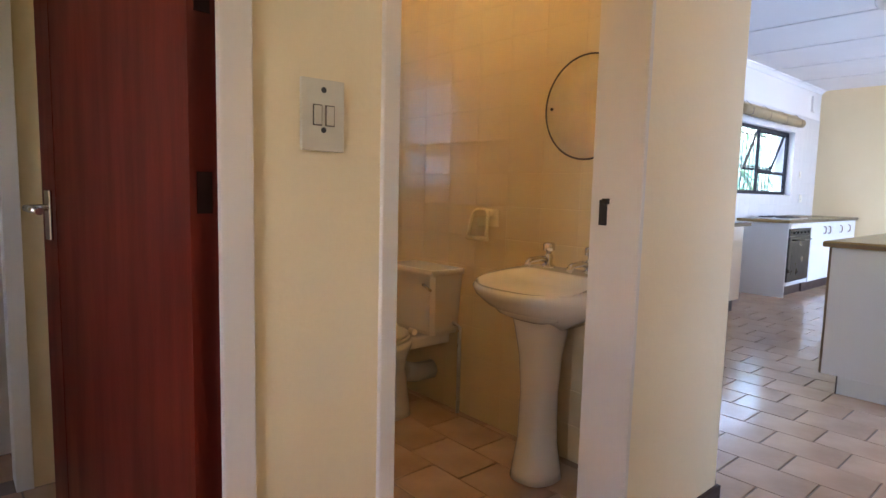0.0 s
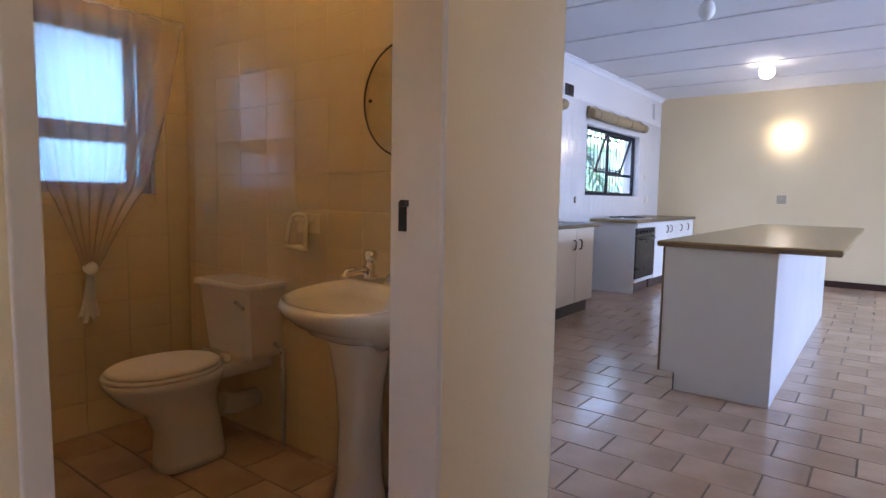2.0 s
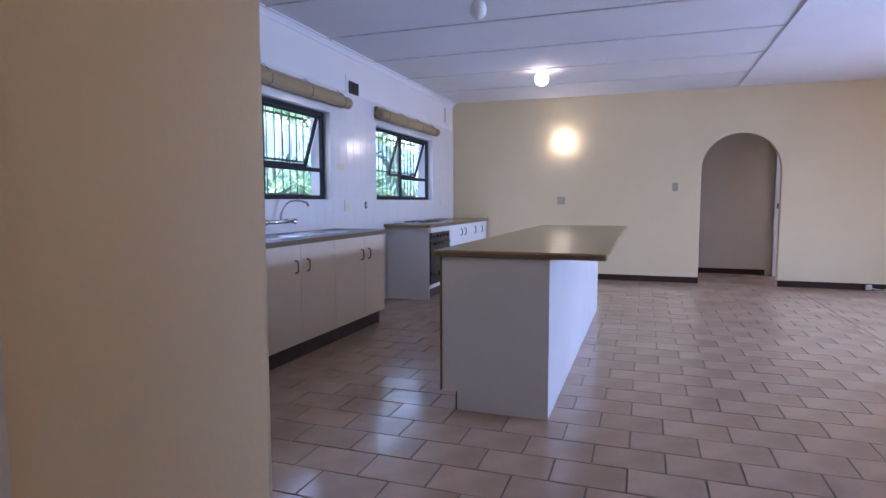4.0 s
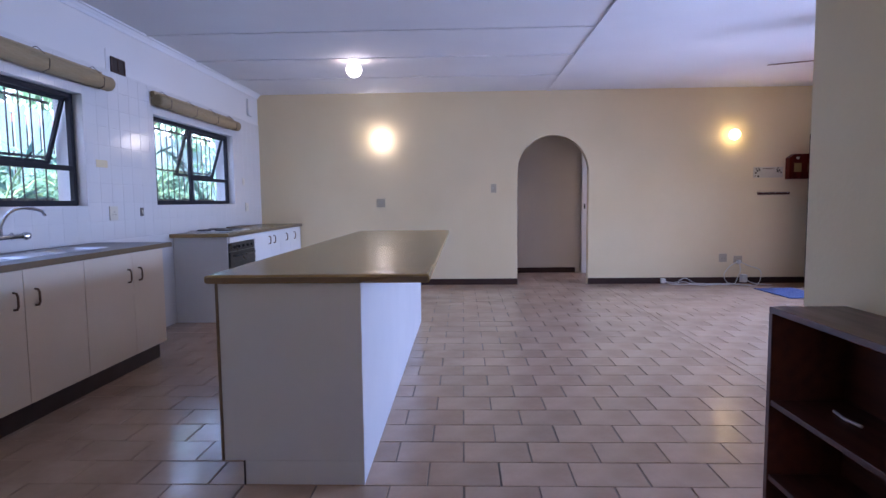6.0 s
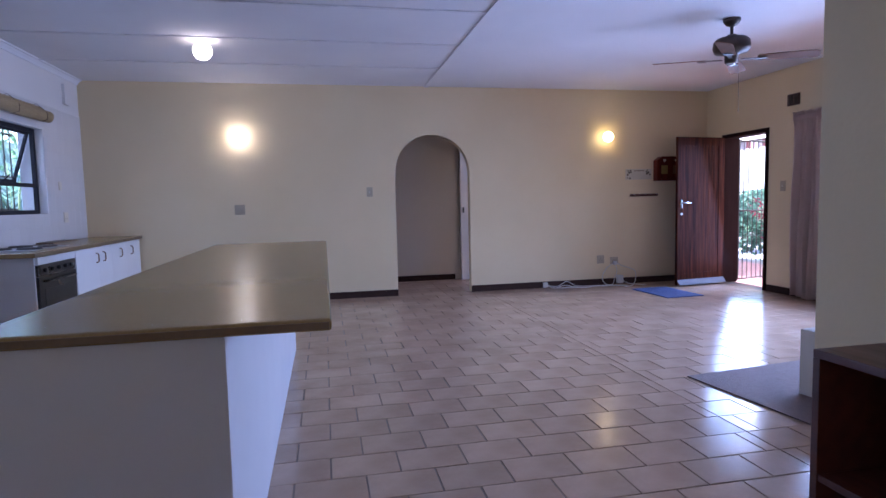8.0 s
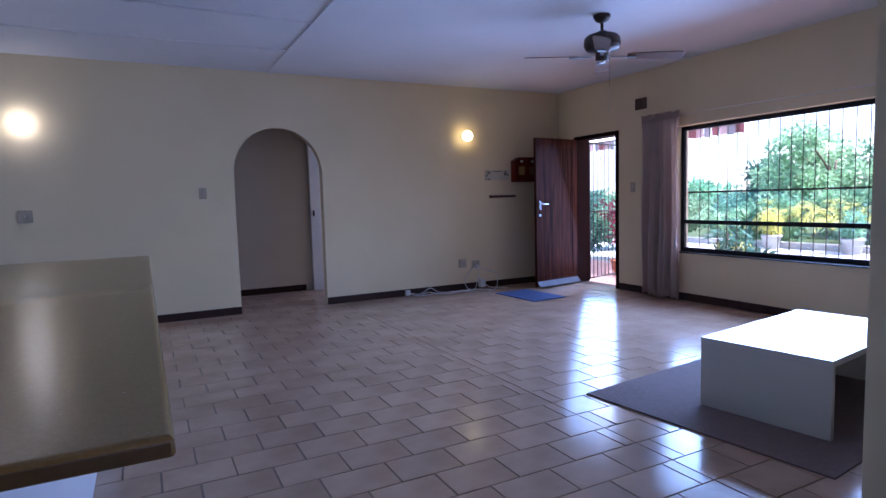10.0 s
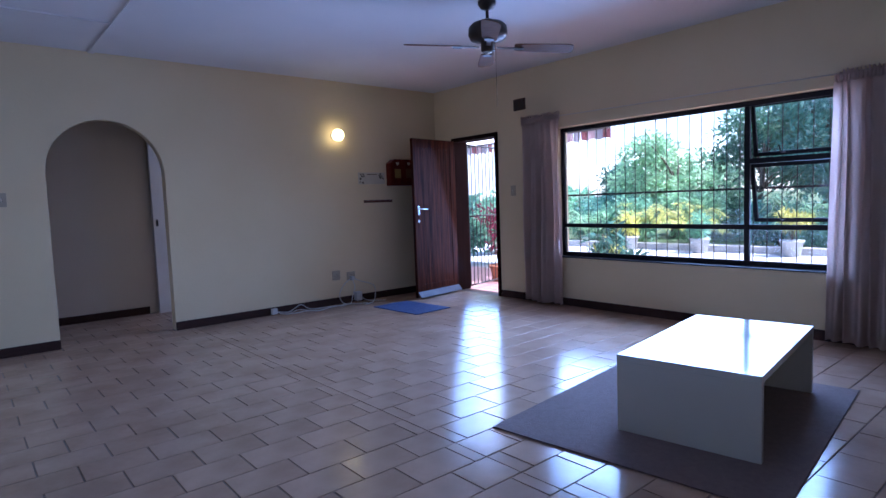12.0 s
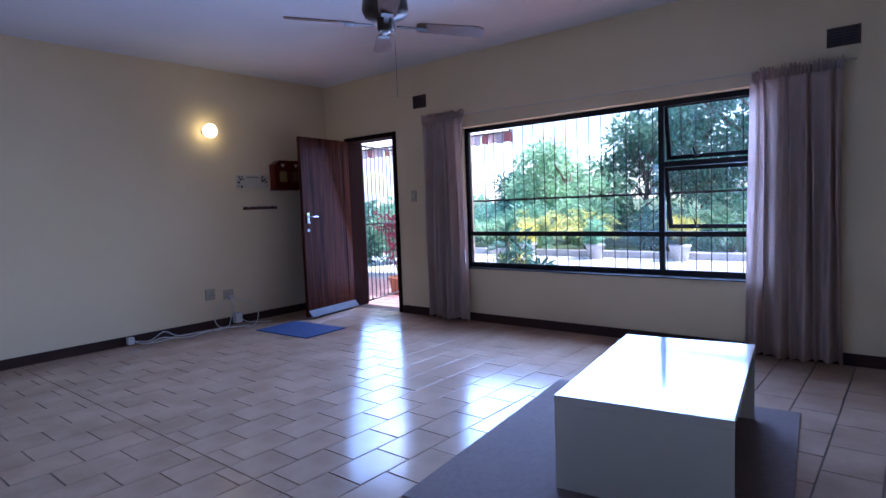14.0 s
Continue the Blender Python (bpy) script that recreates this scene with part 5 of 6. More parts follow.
def pedestal_basin():
    cy = 1.70
    b = thing("wash_basin", (2.1, cy, 0), "cream porcelain pedestal wash basin against the tiled wall", "wash basin")
    back, n = 2.338, 36

    def d(z, front, half, inset=0.0, bk=None):
        """A basin's outline: straight back, wings, and a rounded front."""
        bk = back if bk is None else bk
        pts = [(bk - inset, -half * 0.78 + inset), (bk - 0.10 - inset, -half * 0.94 + inset)]
        m = 22
        xc = bk - 0.215
        for i in range(m + 1):
            a = math.pi * i / m
            ca, sa = math.cos(a), math.sin(a)
            y = -(half - inset) * (abs(ca) ** 0.8) * (1 if ca > 0 else -1)
            x = xc - (xc - front - inset) * (sa ** 1.1)
            pts.append((x, y))
        pts += [(bk - 0.10 - inset, half * 0.94 - inset), (bk - inset, half * 0.78 - inset)]
        zf = lambda x: z + (-0.022 + 0.052 * max(0, (x - 1.86) / 0.48) if z > 0.785 else -0.02 if z > 0.7 else 0)
        return [bm.verts.new((x, cy + y, zf(x))) for x, y in pts]

    bm = bmesh.new()
    # outside, rim and the inside of the bowl
    rings = [d(0.62, 2.10, 0.11), d(0.66, 2.03, 0.17), d(0.72, 1.93, 0.235), d(0.765, 1.875, 0.272), d(0.79, 1.86, 0.28), d(0.80, 1.872, 0.270), d(0.799, 1.905, 0.243, 0.0, 2.225)]
    k = len(rings[0])
    inner = []
    for z, s in ((0.765, 0.985), (0.72, 0.88), (0.67, 0.66), (0.645, 0.3)):
        cx = 2.07
        ring_ = []
        for i in range(k):
            p = rings[6][i].co
            ring_.append(bm.verts.new((cx + (p.x - cx) * s * (0.93 if z > 0.75 else 0.9), cy + (p.y - cy) * s * (0.95 if z > 0.75 else 0.9), z)))
        inner.append(ring_)
    loft(bm, rings + inner)
    part("basin", bm, M["porcelain"], b)
    bm = bmesh.new()
    prof = ((0.0, 0.105, 0.095), (0.03, 0.10, 0.09), (0.15, 0.078, 0.075), (0.35, 0.072, 0.07), (0.50, 0.082, 0.08), (0.62, 0.105, 0.10), (0.66, 0.115, 0.11))
    loft(bm, [oval(bm, 2.125, cy, z, ax, ay, 24, 2.4) for z, ax, ay in prof])
    part("pedestal", bm, M["porcelain"], b, "cream porcelain pedestal")
    # No holes are cut: black discs give the shade of the overflow.
    for y in (cy - 0.035, cy - 0.075):
        bm = bmesh.new()
        turned(bm, (2.232, y + 0.03, 0.770), [(0, 0.011), (0.004, 0.011)], (-1, 0, 0.4), 12)
        part("overflow_hole", bm, M["black"], b, "black disc for the shade in an overflow hole")
    for y in (cy + 0.10, cy - 0.11):
        bm = bmesh.new()
        turned(bm, (2.275, y, 0.83), [(0, 0.027), (0.012, 0.026), (0.018, 0.017), (0.052, 0.019), (0.058, 0.012), (0.07, 0.012)], sides=14)
        tube(bm, [(2.275, y, 0.860), (2.225, y + 0.005, 0.872), (2.165, y + 0.010, 0.866), (2.150, y + 0.010, 0.846)], 0.0125, 8)
        tp = part("tap", bm, M["chrome"], b, "chrome pillar tap")
        bm = bmesh.new()
        turned(bm, (2.275, y, 0.898), [(0, 0.013), (0.005, 0.025), (0.030, 0.026), (0.038, 0.019), (0.040, 0.004)], sides=8)
        part("tap_knob", bm, M["chrome"], tp, "ribbed chrome tap knob")
    return b


pedestal_basin().location += Vector((-0.045, -0.01, 0))
pipes = thing("water_pipes", (2.31, 2.1, 0), "grimy supply and waste pipes behind the basin and toilet", "pipes")
for pts, r, mt in (([(2.30, 1.62, 0.0), (2.30, 1.62, 0.60)], 0.010, "grime"), ([(2.30, 1.80, 0.02), (2.31, 1.80, 0.35), (2.28, 1.79, 0.62)], 0.008, "steel"),
                   ([(2.315, 2.41, 0.0), (2.315, 2.41, 0.45), (2.30, 2.45, 0.47)], 0.010, "steel"),
                   ([(2.15, 2.65, 0.19), (2.22, 2.65, 0.17), (2.34, 2.65, 0.17)], 0.052, "porcelain")):
    bm = bmesh.new()
    tube(bm, pts, r, 10)
    part("pipe", bm, M[mt], pipes)

pipes.location += Vector((-0.042, -0.035, 0))
mir = thing("mirror", (2.335, 1.72, 1.29), "round frameless mirror with a dark rim on the tiles", "mirror")
bm = bmesh.new()
turned(bm, (2.336, 1.72, 1.50), [(0, 0.208), (0.006, 0.208)], (-1, 0, 0), 48)
part("glass", bm, M["mirror"], mir, "silvered mirror glass")
bm = bmesh.new()
tube(bm, [(2.330, 1.72 + 0.209 * math.cos(a), 1.50 + 0.209 * math.sin(a)) for a in [2 * math.pi * i / 48 for i in range(49)]], 0.004, 6)
part("rim", bm, M["plinth"], mir, "thin dark mirror rim")
for s in (-1, 1):
    bm = bmesh.new()
    turned(bm, (2.330, 1.72 + s * 0.178, 1.505), [(0, 0.007), (0.004, 0.006)], (-1, 0, 0), 10)
    part("screw", bm, M["plinth"], mir, "dark fixing screw")

mir.location += Vector((-0.042, -0.045, -0.008))


def roll_holder():
    r = thing("toilet_roll_holder", (2.34, 2.275, 0.93), "cream ceramic toilet roll holder on the tiled wall", "toilet roll holder")
    part("back_plate", blk(2.328, 2.344, 2.205, 2.345, 0.985, 1.07, 0.005), M["towel_plastic"], r)
    pts = [(2.262, 2.214, 0.93), (2.268, 2.218, 0.985)] + arc((2.272, 2.220, 1.015), (2.285, 2.222, 1.062), (2.290, 2.256, 1.066), 6)
    pts += arc((2.290, 2.294, 1.066), (2.285, 2.328, 1.062), (2.272, 2.330, 1.015), 6) + [(2.268, 2.332, 0.985), (2.262, 2.336, 0.93)]
    bm = bmesh.new()
    tube(bm, pts, 0.0105, 10)
    part("arm", bm, M["towel_plastic"], r)
    bm = bmesh.new()
    tube(bm, [(2.262, 2.206, 0.932), (2.262, 2.344, 0.932)], 0.0115, 10)
    part("spindle", bm, M["towel_plastic"], r)
    part("top_bracket", blk(2.284, 2.330, 2.236, 2.314, 1.035, 1.064, 0.005), M["towel_plastic"], r)
    return r


roll_holder().location += Vector((-0.042, -0.06, -0.01))


def net_curtain():
    n = thing("net_curtain", (1.85, 3.12, 0.55), "sheer cream net curtain gathered to a knot at the toilet window", "curtain")
    bm = bmesh.new()
    rows = []
    k, m = 60, 26
    for j in range(m + 1):
        s = j / m
        z = 1.97 - s * 1.19
        a, b = min(1, s / 0.69), max(0, (s - 0.69) / 0.31) ** 0.85
        l, r = 1.50 + 0.13 * a + 0.135 * b, 2.25 - 0.20 * a ** 1.3 - 0.235 * b
        row = []
        for i in range(k + 1):
            u = i / k
            row.append(bm.verts.new((l + (r - l) * u, 3.13 + (0.016 + 0.008 * s) * math.sin(u * 44 + 1.3 * math.sin(3 * u)), z - 0.05 * s * math.sin(math.pi * u) * (1 - s))))
        rows.append(row)
    for p, q in zip(rows, rows[1:]):
        for i in range(k):
            bm.faces.new((p[i], p[i + 1], q[i + 1], q[i])).smooth = True
    part("drape", bm, M["net"], n)
    bm = bmesh.new()
    rows = []
    for j in range(9):
        s = j / 8
        w = 0.022 + 0.075 * s - 0.02 * math.sin(3 * s)
        rows.append([bm.verts.new((1.79 - 0.01 * s + w * (i / 20 - 0.5), 3.13 + 0.018 * math.sin(i * 1.3 + s), 0.785 - 0.23 * s + 0.02 * math.sin(i * 0.8) * s)) for i in range(21)])
    for p, q in zip(rows, rows[1:]):
        for i in range(20):
            bm.faces.new((p[i], p[i + 1], q[i + 1], q[i])).smooth = True
    part("tail", bm, M["frame_white"], n, "hanging end of the net")
    bm = bmesh.new()
    bmesh.ops.create_icosphere(bm, subdivisions=2, radius=0.032)
    for v in bm.verts:
        v.co *= 1 + 0.12 * noise.noise(v.co * 60)
    bmesh.ops.translate(bm, verts=bm.verts[:], vec=(1.79, 3.125, 0.79))
    part("knot", bm, M["frame_white"], n, "knot in the net")
    bm = bmesh.new()
    tube(bm, [(1.45, 3.13, 1.975), (2.26, 3.13, 1.975)], 0.005, 6)
    part("rod", bm, M["frame_white"], n, "thin curtain wire")
    return n


net_curtain()

# ---- outdoors ----
M["paving"] = shader("pale_concrete_drive", (0.43, 0.44, 0.45), 0.85, second=(0.37, 0.38, 0.39), scale=1.5, grain=0.1, bump=0.3)
M["red_tile"] = shader("red_patio_tile", (0.36, 0.20, 0.19), 0.35, second=(0.29, 0.15, 0.14), scale=4, vary=0.06)
M["leaf"] = shader("green_leaf", (0.20, 0.39, 0.24), 0.5, second=(0.10, 0.25, 0.16), scale=3, vary=0.35, spec=0.3)
M["leaf_dark"] = shader("dark_green_leaf", (0.11, 0.25, 0.19), 0.5, second=(0.055, 0.16, 0.13), scale=3, vary=0.35, spec=0.3)
M["leaf_light"] = shader("light_palm_leaf", (0.30, 0.47, 0.27), 0.5, second=(0.17, 0.33, 0.18), scale=3, vary=0.35, spec=0.3)
M["leaf_yellow"] = shader("yellow_palm_leaf", (0.62, 0.58, 0.16), 0.5, second=(0.42, 0.50, 0.17), scale=3, vary=0.2, spec=0.3)
M["leaf_red"] = shader("dark_red_leaf", (0.34, 0.05, 0.11), 0.45, second=(0.12, 0.03, 0.035), scale=3, vary=0.3, spec=0.3)
M["bark"] = shader("grey_brown_bark", (0.13, 0.10, 0.075), 0.9, second=(0.07, 0.055, 0.04), scale=8, bump=0.6)
M["terracotta"] = shader("terracotta_pot", (0.36, 0.14, 0.075), 0.8, second=(0.28, 0.10, 0.06), scale=6)
M["lawn"] = shader("lawn_grass", (0.06, 0.10, 0.03), 0.95, second=(0.04, 0.07, 0.02), scale=5, grain=0.3)
M["awning"] = shader("cream_awning_cloth", (0.84, 0.83, 0.78), 0.9)
M["awning_red"] = shader("faded_red_awning_cloth", (0.20, 0.065, 0.075), 0.9)
M["awning_pink"] = shader("pale_pink_awning_cloth", (0.42, 0.29, 0.30), 0.9)
M["awning_grey"] = shader("grey_awning_cloth", (0.26, 0.24, 0.28), 0.9)
# Darker, bluer copy of the palm leaf, with shade put into its colour.
M["leaf_teal"] = shader("shaded_palm_leaf", (0.12, 0.27, 0.19), 0.5, second=(0.06, 0.16, 0.12), scale=3, vary=0.4, spec=0.3)
M["kerb"] = shader("weathered_low_wall", (0.40, 0.39, 0.37), 0.9, second=(0.22, 0.21, 0.19), scale=5)
M["pink_wall"] = shader("pink_painted_wall", (0.50, 0.27, 0.24), 0.85, second=(0.42, 0.22, 0.20), scale=2)
M["soil"] = shader("bark_mulch_soil", (0.07, 0.05, 0.035), 0.95)
M["roof_tin"] = shader("brown_roof_sheet", (0.17, 0.07, 0.05), 0.7)


for key in ("curtain", "leaf_teal", "leaf", "leaf_dark", "leaf_light", "leaf_yellow", "leaf_red", "awning", "awning_red", "awning_pink", "awning_grey"):
    lt = M[key].node_tree
    lb, lo_ = lt.nodes["Principled BSDF"], lt.nodes["Material Output"]
    tr, mx = lt.nodes.new("ShaderNodeBsdfTranslucent"), lt.nodes.new("ShaderNodeMixShader")
    lt.links.new(lb.inputs["Base Color"].links[0].from_socket, tr.inputs["Color"])
    mx.inputs[0].default_value = 0.8 if key == "awning" else 0.4 if key.startswith("awning") else 0.3 if key == "curtain" else 0.5
    lt.links.new(lb.outputs[0], mx.inputs[1])
    lt.links.new(tr.outputs[0], mx.inputs[2])
    lt.links.new(mx.outputs[0], lo_.inputs["Surface"])


def sheet(name, x0, x1, y0, y1, z, material, label, step=4.0, hump=0.0):
    bm = bmesh.new()
    nx, ny = max(1, int((x1 - x0) / step)), max(1, int((y1 - y0) / step))
    g = [[bm.verts.new((x0 + (x1 - x0) * i / nx, y0 + (y1 - y0) * j / ny, z)) for j in range(ny + 1)] for i in range(nx + 1)]
    for i in range(nx):
        for j in range(ny):
            bm.faces.new((g[i][j], g[i + 1][j], g[i + 1][j + 1], g[i][j + 1]))
    return solid(name, bm, material, label, kind="structure")


sheet("ground", -900, 900, -900, 900, -0.24, M["lawn"], "green lawn and ground to the horizon", 60)
solid("road_drive", blk(-12, 26, -13.2, -7.4, -0.30, -0.17), M["paving"], "pale concrete driveway", kind="structure")
solid("pavement_patio", blk(5.0, 13.0, -7.4, YS - 0.221, -0.30, -0.056), M["kerb"], "patio slab under the red tiles", kind="structure")
# Out-of-view eaves, run on past the window to shade the front door jamb.
solid("roof_eaves", blk(-2.5, 9.215, YS - 0.95, YS - 0.23, 2.62, 2.74), M["roof_tin"], "unseen brown eaves, lengthened to keep sun off the front door jamb", kind="structure")
solid("roof", blk(-2.6, 13.0, YS - 0.22, YN + 0.9, 2.88, 3.05), M["roof_tin"], "brown sheet roof of the house", kind="structure")
solid("low_wall", blk(-6, 24, -13.5, -13.2, -0.24, -0.02, 0.01), M["kerb"], "weathered low wall at the edge of the drive", "garden wall")


def leaf_quad(bm, p, d, up, l, w):
    side = d.cross(up)
    if side.length < 1e-4:
        side = Vector((1, 0, 0))
    side = side.normalized() * w / 2
    tip = p + d * l
    mid = p + d * l * 0.45
    a, b, c, e = bm.verts.new(p), bm.verts.new(mid + side), bm.verts.new(tip), bm.verts.new(mid - side)
    bm.faces.new((a, b, c, e))


def rand_dir(r, down=-1.0):
    while True:
        v = Vector((r.uniform(-1, 1), r.uniform(-1, 1), r.uniform(down, 1)))
        if 0.1 < v.length < 1:
            return v.normalized()


def leafy(seed, clumps, per, size, leaf, w, squash=0.8):
    """A crown of leaf clumps about the given points."""
    r = random.Random(seed)
    bm = bmesh.new()
    for c, rad in clumps:
        c = Vector(c)
        for _ in range(per):
            d = rand_dir(r)
            p = c + Vector((d.x, d.y, d.z * squash)) * rad * r.uniform(0.35, 1.0)
            q = (d + rand_dir(r) * 0.9 + Vector((0, 0, -0.25))).normalized()
            leaf_quad(bm, p, q, rand_dir(r), leaf * r.uniform(0.6, 1.3), w * r.uniform(0.7, 1.2))
    return bm


def tree(x, y, h, crown_r, seed, material, label, per=340, leaf=0.24, w=0.10, low=0.3):
    r = random.Random(seed)
    t = thing("tree", (x, y, -0.24), label, "tree")
    bm = bmesh.new()
    top = h * 0.75
    rings = []
    for i in range(7):
        s = i / 6
        rings.append(ring(bm, (x + 0.12 * math.sin(3 * s + seed), y + 0.1 * math.sin(2 * s), -0.24 + s * top), (0, 0, 1), 0.16 * (1 - 0.7 * s) * h / 5, 10))
    loft(bm, rings)
    clumps = []
    for k in range(16):
        a, e = r.uniform(0, 6.28), r.uniform(0, 1)
        rr = crown_r * r.uniform(0.35, 0.95)
        z = h * (low + (1 - low) * e) - 0.2
        rr *= 1 - 0.45 * abs(e - 0.35)
        c = (x + rr * math.cos(a), y + rr * math.sin(a), z)
        clumps.append((c, crown_r * r.uniform(0.30, 0.46)))
        tube(bm, arc((x, y, z * 0.55), ((x + c[0]) / 2, (y + c[1]) / 2, z * 0.85), c, 4), 0.03, 5)
    part("trunk", bm, M["bark"], t, "grey-brown trunk with limbs")
    part("crown", leafy(seed + 9, clumps, per, crown_r, leaf, w), material, t, "uneven leafy crown")
    return t


def shrub(x, y, h, rad, seed, material, label, per=260, leaf=0.12, w=0.05, z0=-0.24, n=9, name="bush"):
    r = random.Random(seed)
    s = thing(name, (x, y, z0), label, "bush")
    clumps = []
    bm = bmesh.new()
    for k in range(n):
        a = r.uniform(0, 6.28)
        rr = rad * r.uniform(0, 0.75)
        c = (x + rr * math.cos(a), y + rr * math.sin(a), z0 + h * r.uniform(0.3, 0.85))
        clumps.append((c, rad * r.uniform(0.35, 0.5)))
        tube(bm, arc((x, y, z0), ((x + c[0]) / 2, (y + c[1]) / 2, (z0 + c[2]) / 2 + 0.1), c, 4), 0.009, 5)
    part("stem", bm, M["bark"], s)
    part("foliage", leafy(seed + 5, clumps, per, rad, leaf, w), material, s, "dense small leaves")
    return s


def palm(x, y, h, fronds, seed, material, label, z0=-0.24, blade=0.22, fr=1.0, name="palm"):
    """Arching fronds with many thin leaflets."""
    r = random.Random(seed)
    p = thing(name, (x, y, z0), label, "palm")
    stem, bm = bmesh.new(), bmesh.new()
    for k in range(fronds):
        a = 2 * math.pi * k / fronds + r.uniform(-0.3, 0.3)
        l, lift = fr * r.uniform(0.7, 1.1), h * r.uniform(0.55, 1.0)
        d = Vector((math.cos(a), math.sin(a), 0))
        b = Vector((x, y, z0)) + d * 0.04
        pts = arc(b, b + d * l * 0.35 + Vector((0, 0, lift * 1.15)), b + d * l + Vector((0, 0, lift * r.uniform(0.5, 0.95))), 16)
        tube(stem, pts, 0.009, 4)
        for i in range(4, 17):
            for s in (-1, 1):
                t = (pts[min(i + 1, 16)] - pts[i - 1]).normalized()
                side = t.cross(Vector((0, 0, 1))).normalized() * s
                q = (side + t * 0.8 + Vector((0, 0, -0.25 + r.uniform(-0.25, 0.2)))).normalized()
                leaf_quad(bm, pts[i], q, Vector((0, 0, 1)) + rand_dir(r) * 0.4, blade * r.uniform(0.8, 1.2), 0.022 + blade * 0.06)
    part("stem", stem, M["leaf_light"], p)
    part("fronds", bm, material, p, "arching fronds of thin leaflets")
    return p


# garden south of the house
tree(13.5, -18.2, 3.1, 2.0, 1, M["leaf_light"], "broad light-green garden tree beyond the drive", 430, 0.20, 0.08, 0.12)
tree(11.4, -19.5, 3.9, 2.1, 2, M["leaf"], "rounded green garden tree beyond the drive", 430, 0.22, 0.09, 0.15)
tree(9.6, -19.5, 5.4, 2.2, 3, M["leaf_dark"], "dark-leaved tree standing beyond the drive", 430, 0.22, 0.08, 0.3)
tree(7.2, -16.8, 6.8, 2.6, 4, M["leaf_dark"], "dark-leaved tall tree behind the low wall", 420, 0.24, 0.08, 0.32)
tree(5.0, -18.5, 6.4, 2.8, 9, M["leaf_dark"], "tall dark-green tree overhanging the hedge", 380, 0.26, 0.09, 0.3)
tree(16.4, -20.0, 2.2, 1.3, 5, M["leaf_dark"], "small dark-green tree beyond the drive", 380, 0.2, 0.08, 0.12)
tree(21.5, -22.0, 1.7, 1.6, 6, M["leaf"], "low rounded green tree far beyond the drive", 340, 0.26, 0.10, 0.1)
tree(2.0, -21.0, 6.0, 3.0, 7, M["leaf"], "tall green tree far behind the wall", 300, 0.3, 0.12, 0.15)
tree(27.0, -14.0, 2.6, 2.0, 8, M["leaf"], "low green tree beside the drive's end", 300, 0.24, 0.10, 0.1)
for i in range(14):
    shrub(24.0 - 1.8 * i, -15.0 - 0.5 * (i % 3), 1.2 + 0.3 * (i % 2), 1.25, 30 + i, (M["leaf"], M["leaf_light"], M["leaf_dark"])[i % 3], "leafy green hedge bush behind the low wall", 330, 0.15, 0.055)
for i, (x, y, h) in enumerate(((12.3, -13.9, 0.95), (10.9, -13.95, 0.8), (8.6, -14.1, 1.1), (7.4, -14.3, 1.0), (14.0, -14.0, 0.7))):
    palm(x, y, h + 0.35, 18, 50 + i, M["leaf_yellow"] if i < 2 else M["leaf_light"], "bright yellow-green palm behind the low wall", -0.1, 0.30, 0.85)
for i, (x, y) in enumerate(((12.0, -12.9), (10.2, -12.9), (8.3, -12.95))):
    bm = bmesh.new()
    turned(bm, (x, y, -0.17), [(0, 0.15), (0.02, 0.16), (0.28, 0.21), (0.30, 0.23), (0.34, 0.23), (0.34, 0.19)], sides=18)
    pot = thing("plant_pot", (x, y, -0.17), "pale concrete plant pot on the drive", "plant pot")
    part("pot", bm, M["kerb"], pot)
    shrub(x, y, 0.6, 0.34, 70 + i, M["leaf_yellow"] if i != 1 else M["leaf"], "small bush growing in a pale pot", 90, 0.16, 0.04, 0.15, 6)
shrub(8.35, -6.45, 0.92, 0.40, 81, M["leaf_dark"], "low dark variegated bush under the lounge window", 40, 0.22, 0.055, -0.05, 7)
shrub(8.30, -6.5, 0.85, 0.36, 82, M["leaf_yellow"], "low yellow-flecked bush under the lounge window", 14, 0.2, 0.035, -0.05, 6)
# beside the front door
pot = thing("plant_pot", (9.98, -5.95, -0.05), "terracotta pot with a saucer on the red tiles", "plant pot")
bm = bmesh.new()
turned(bm, (10.15, -6.25, -0.045), [(0, 0.10), (0.02, 0.11), (0.20, 0.15), (0.22, 0.165), (0.26, 0.165), (0.26, 0.14), (0.23, 0.13)], sides=22)
part("pot", bm, M["terracotta"], pot)
shrub(10.15, -6.25, 1.12, 0.44, 90, M["leaf_red"], "dark red-leaved shrub growing in the terracotta pot", 46, 0.14, 0.03, 0.17, 10)
shrub(12.4, -8.6, 1.5, 0.9, 91, M["leaf"], "leafy green bush beyond the patio", 300, 0.13, 0.06)
shrub(13.6, -8.0, 1.8, 1.0, 92, M["leaf_dark"], "dark-green bush beyond the patio", 300, 0.13, 0.06)
shrub(14.2, -10.2, 1.7, 1.2, 93, M["leaf"], "broad green bush past the patio's end", 300, 0.15, 0.07)


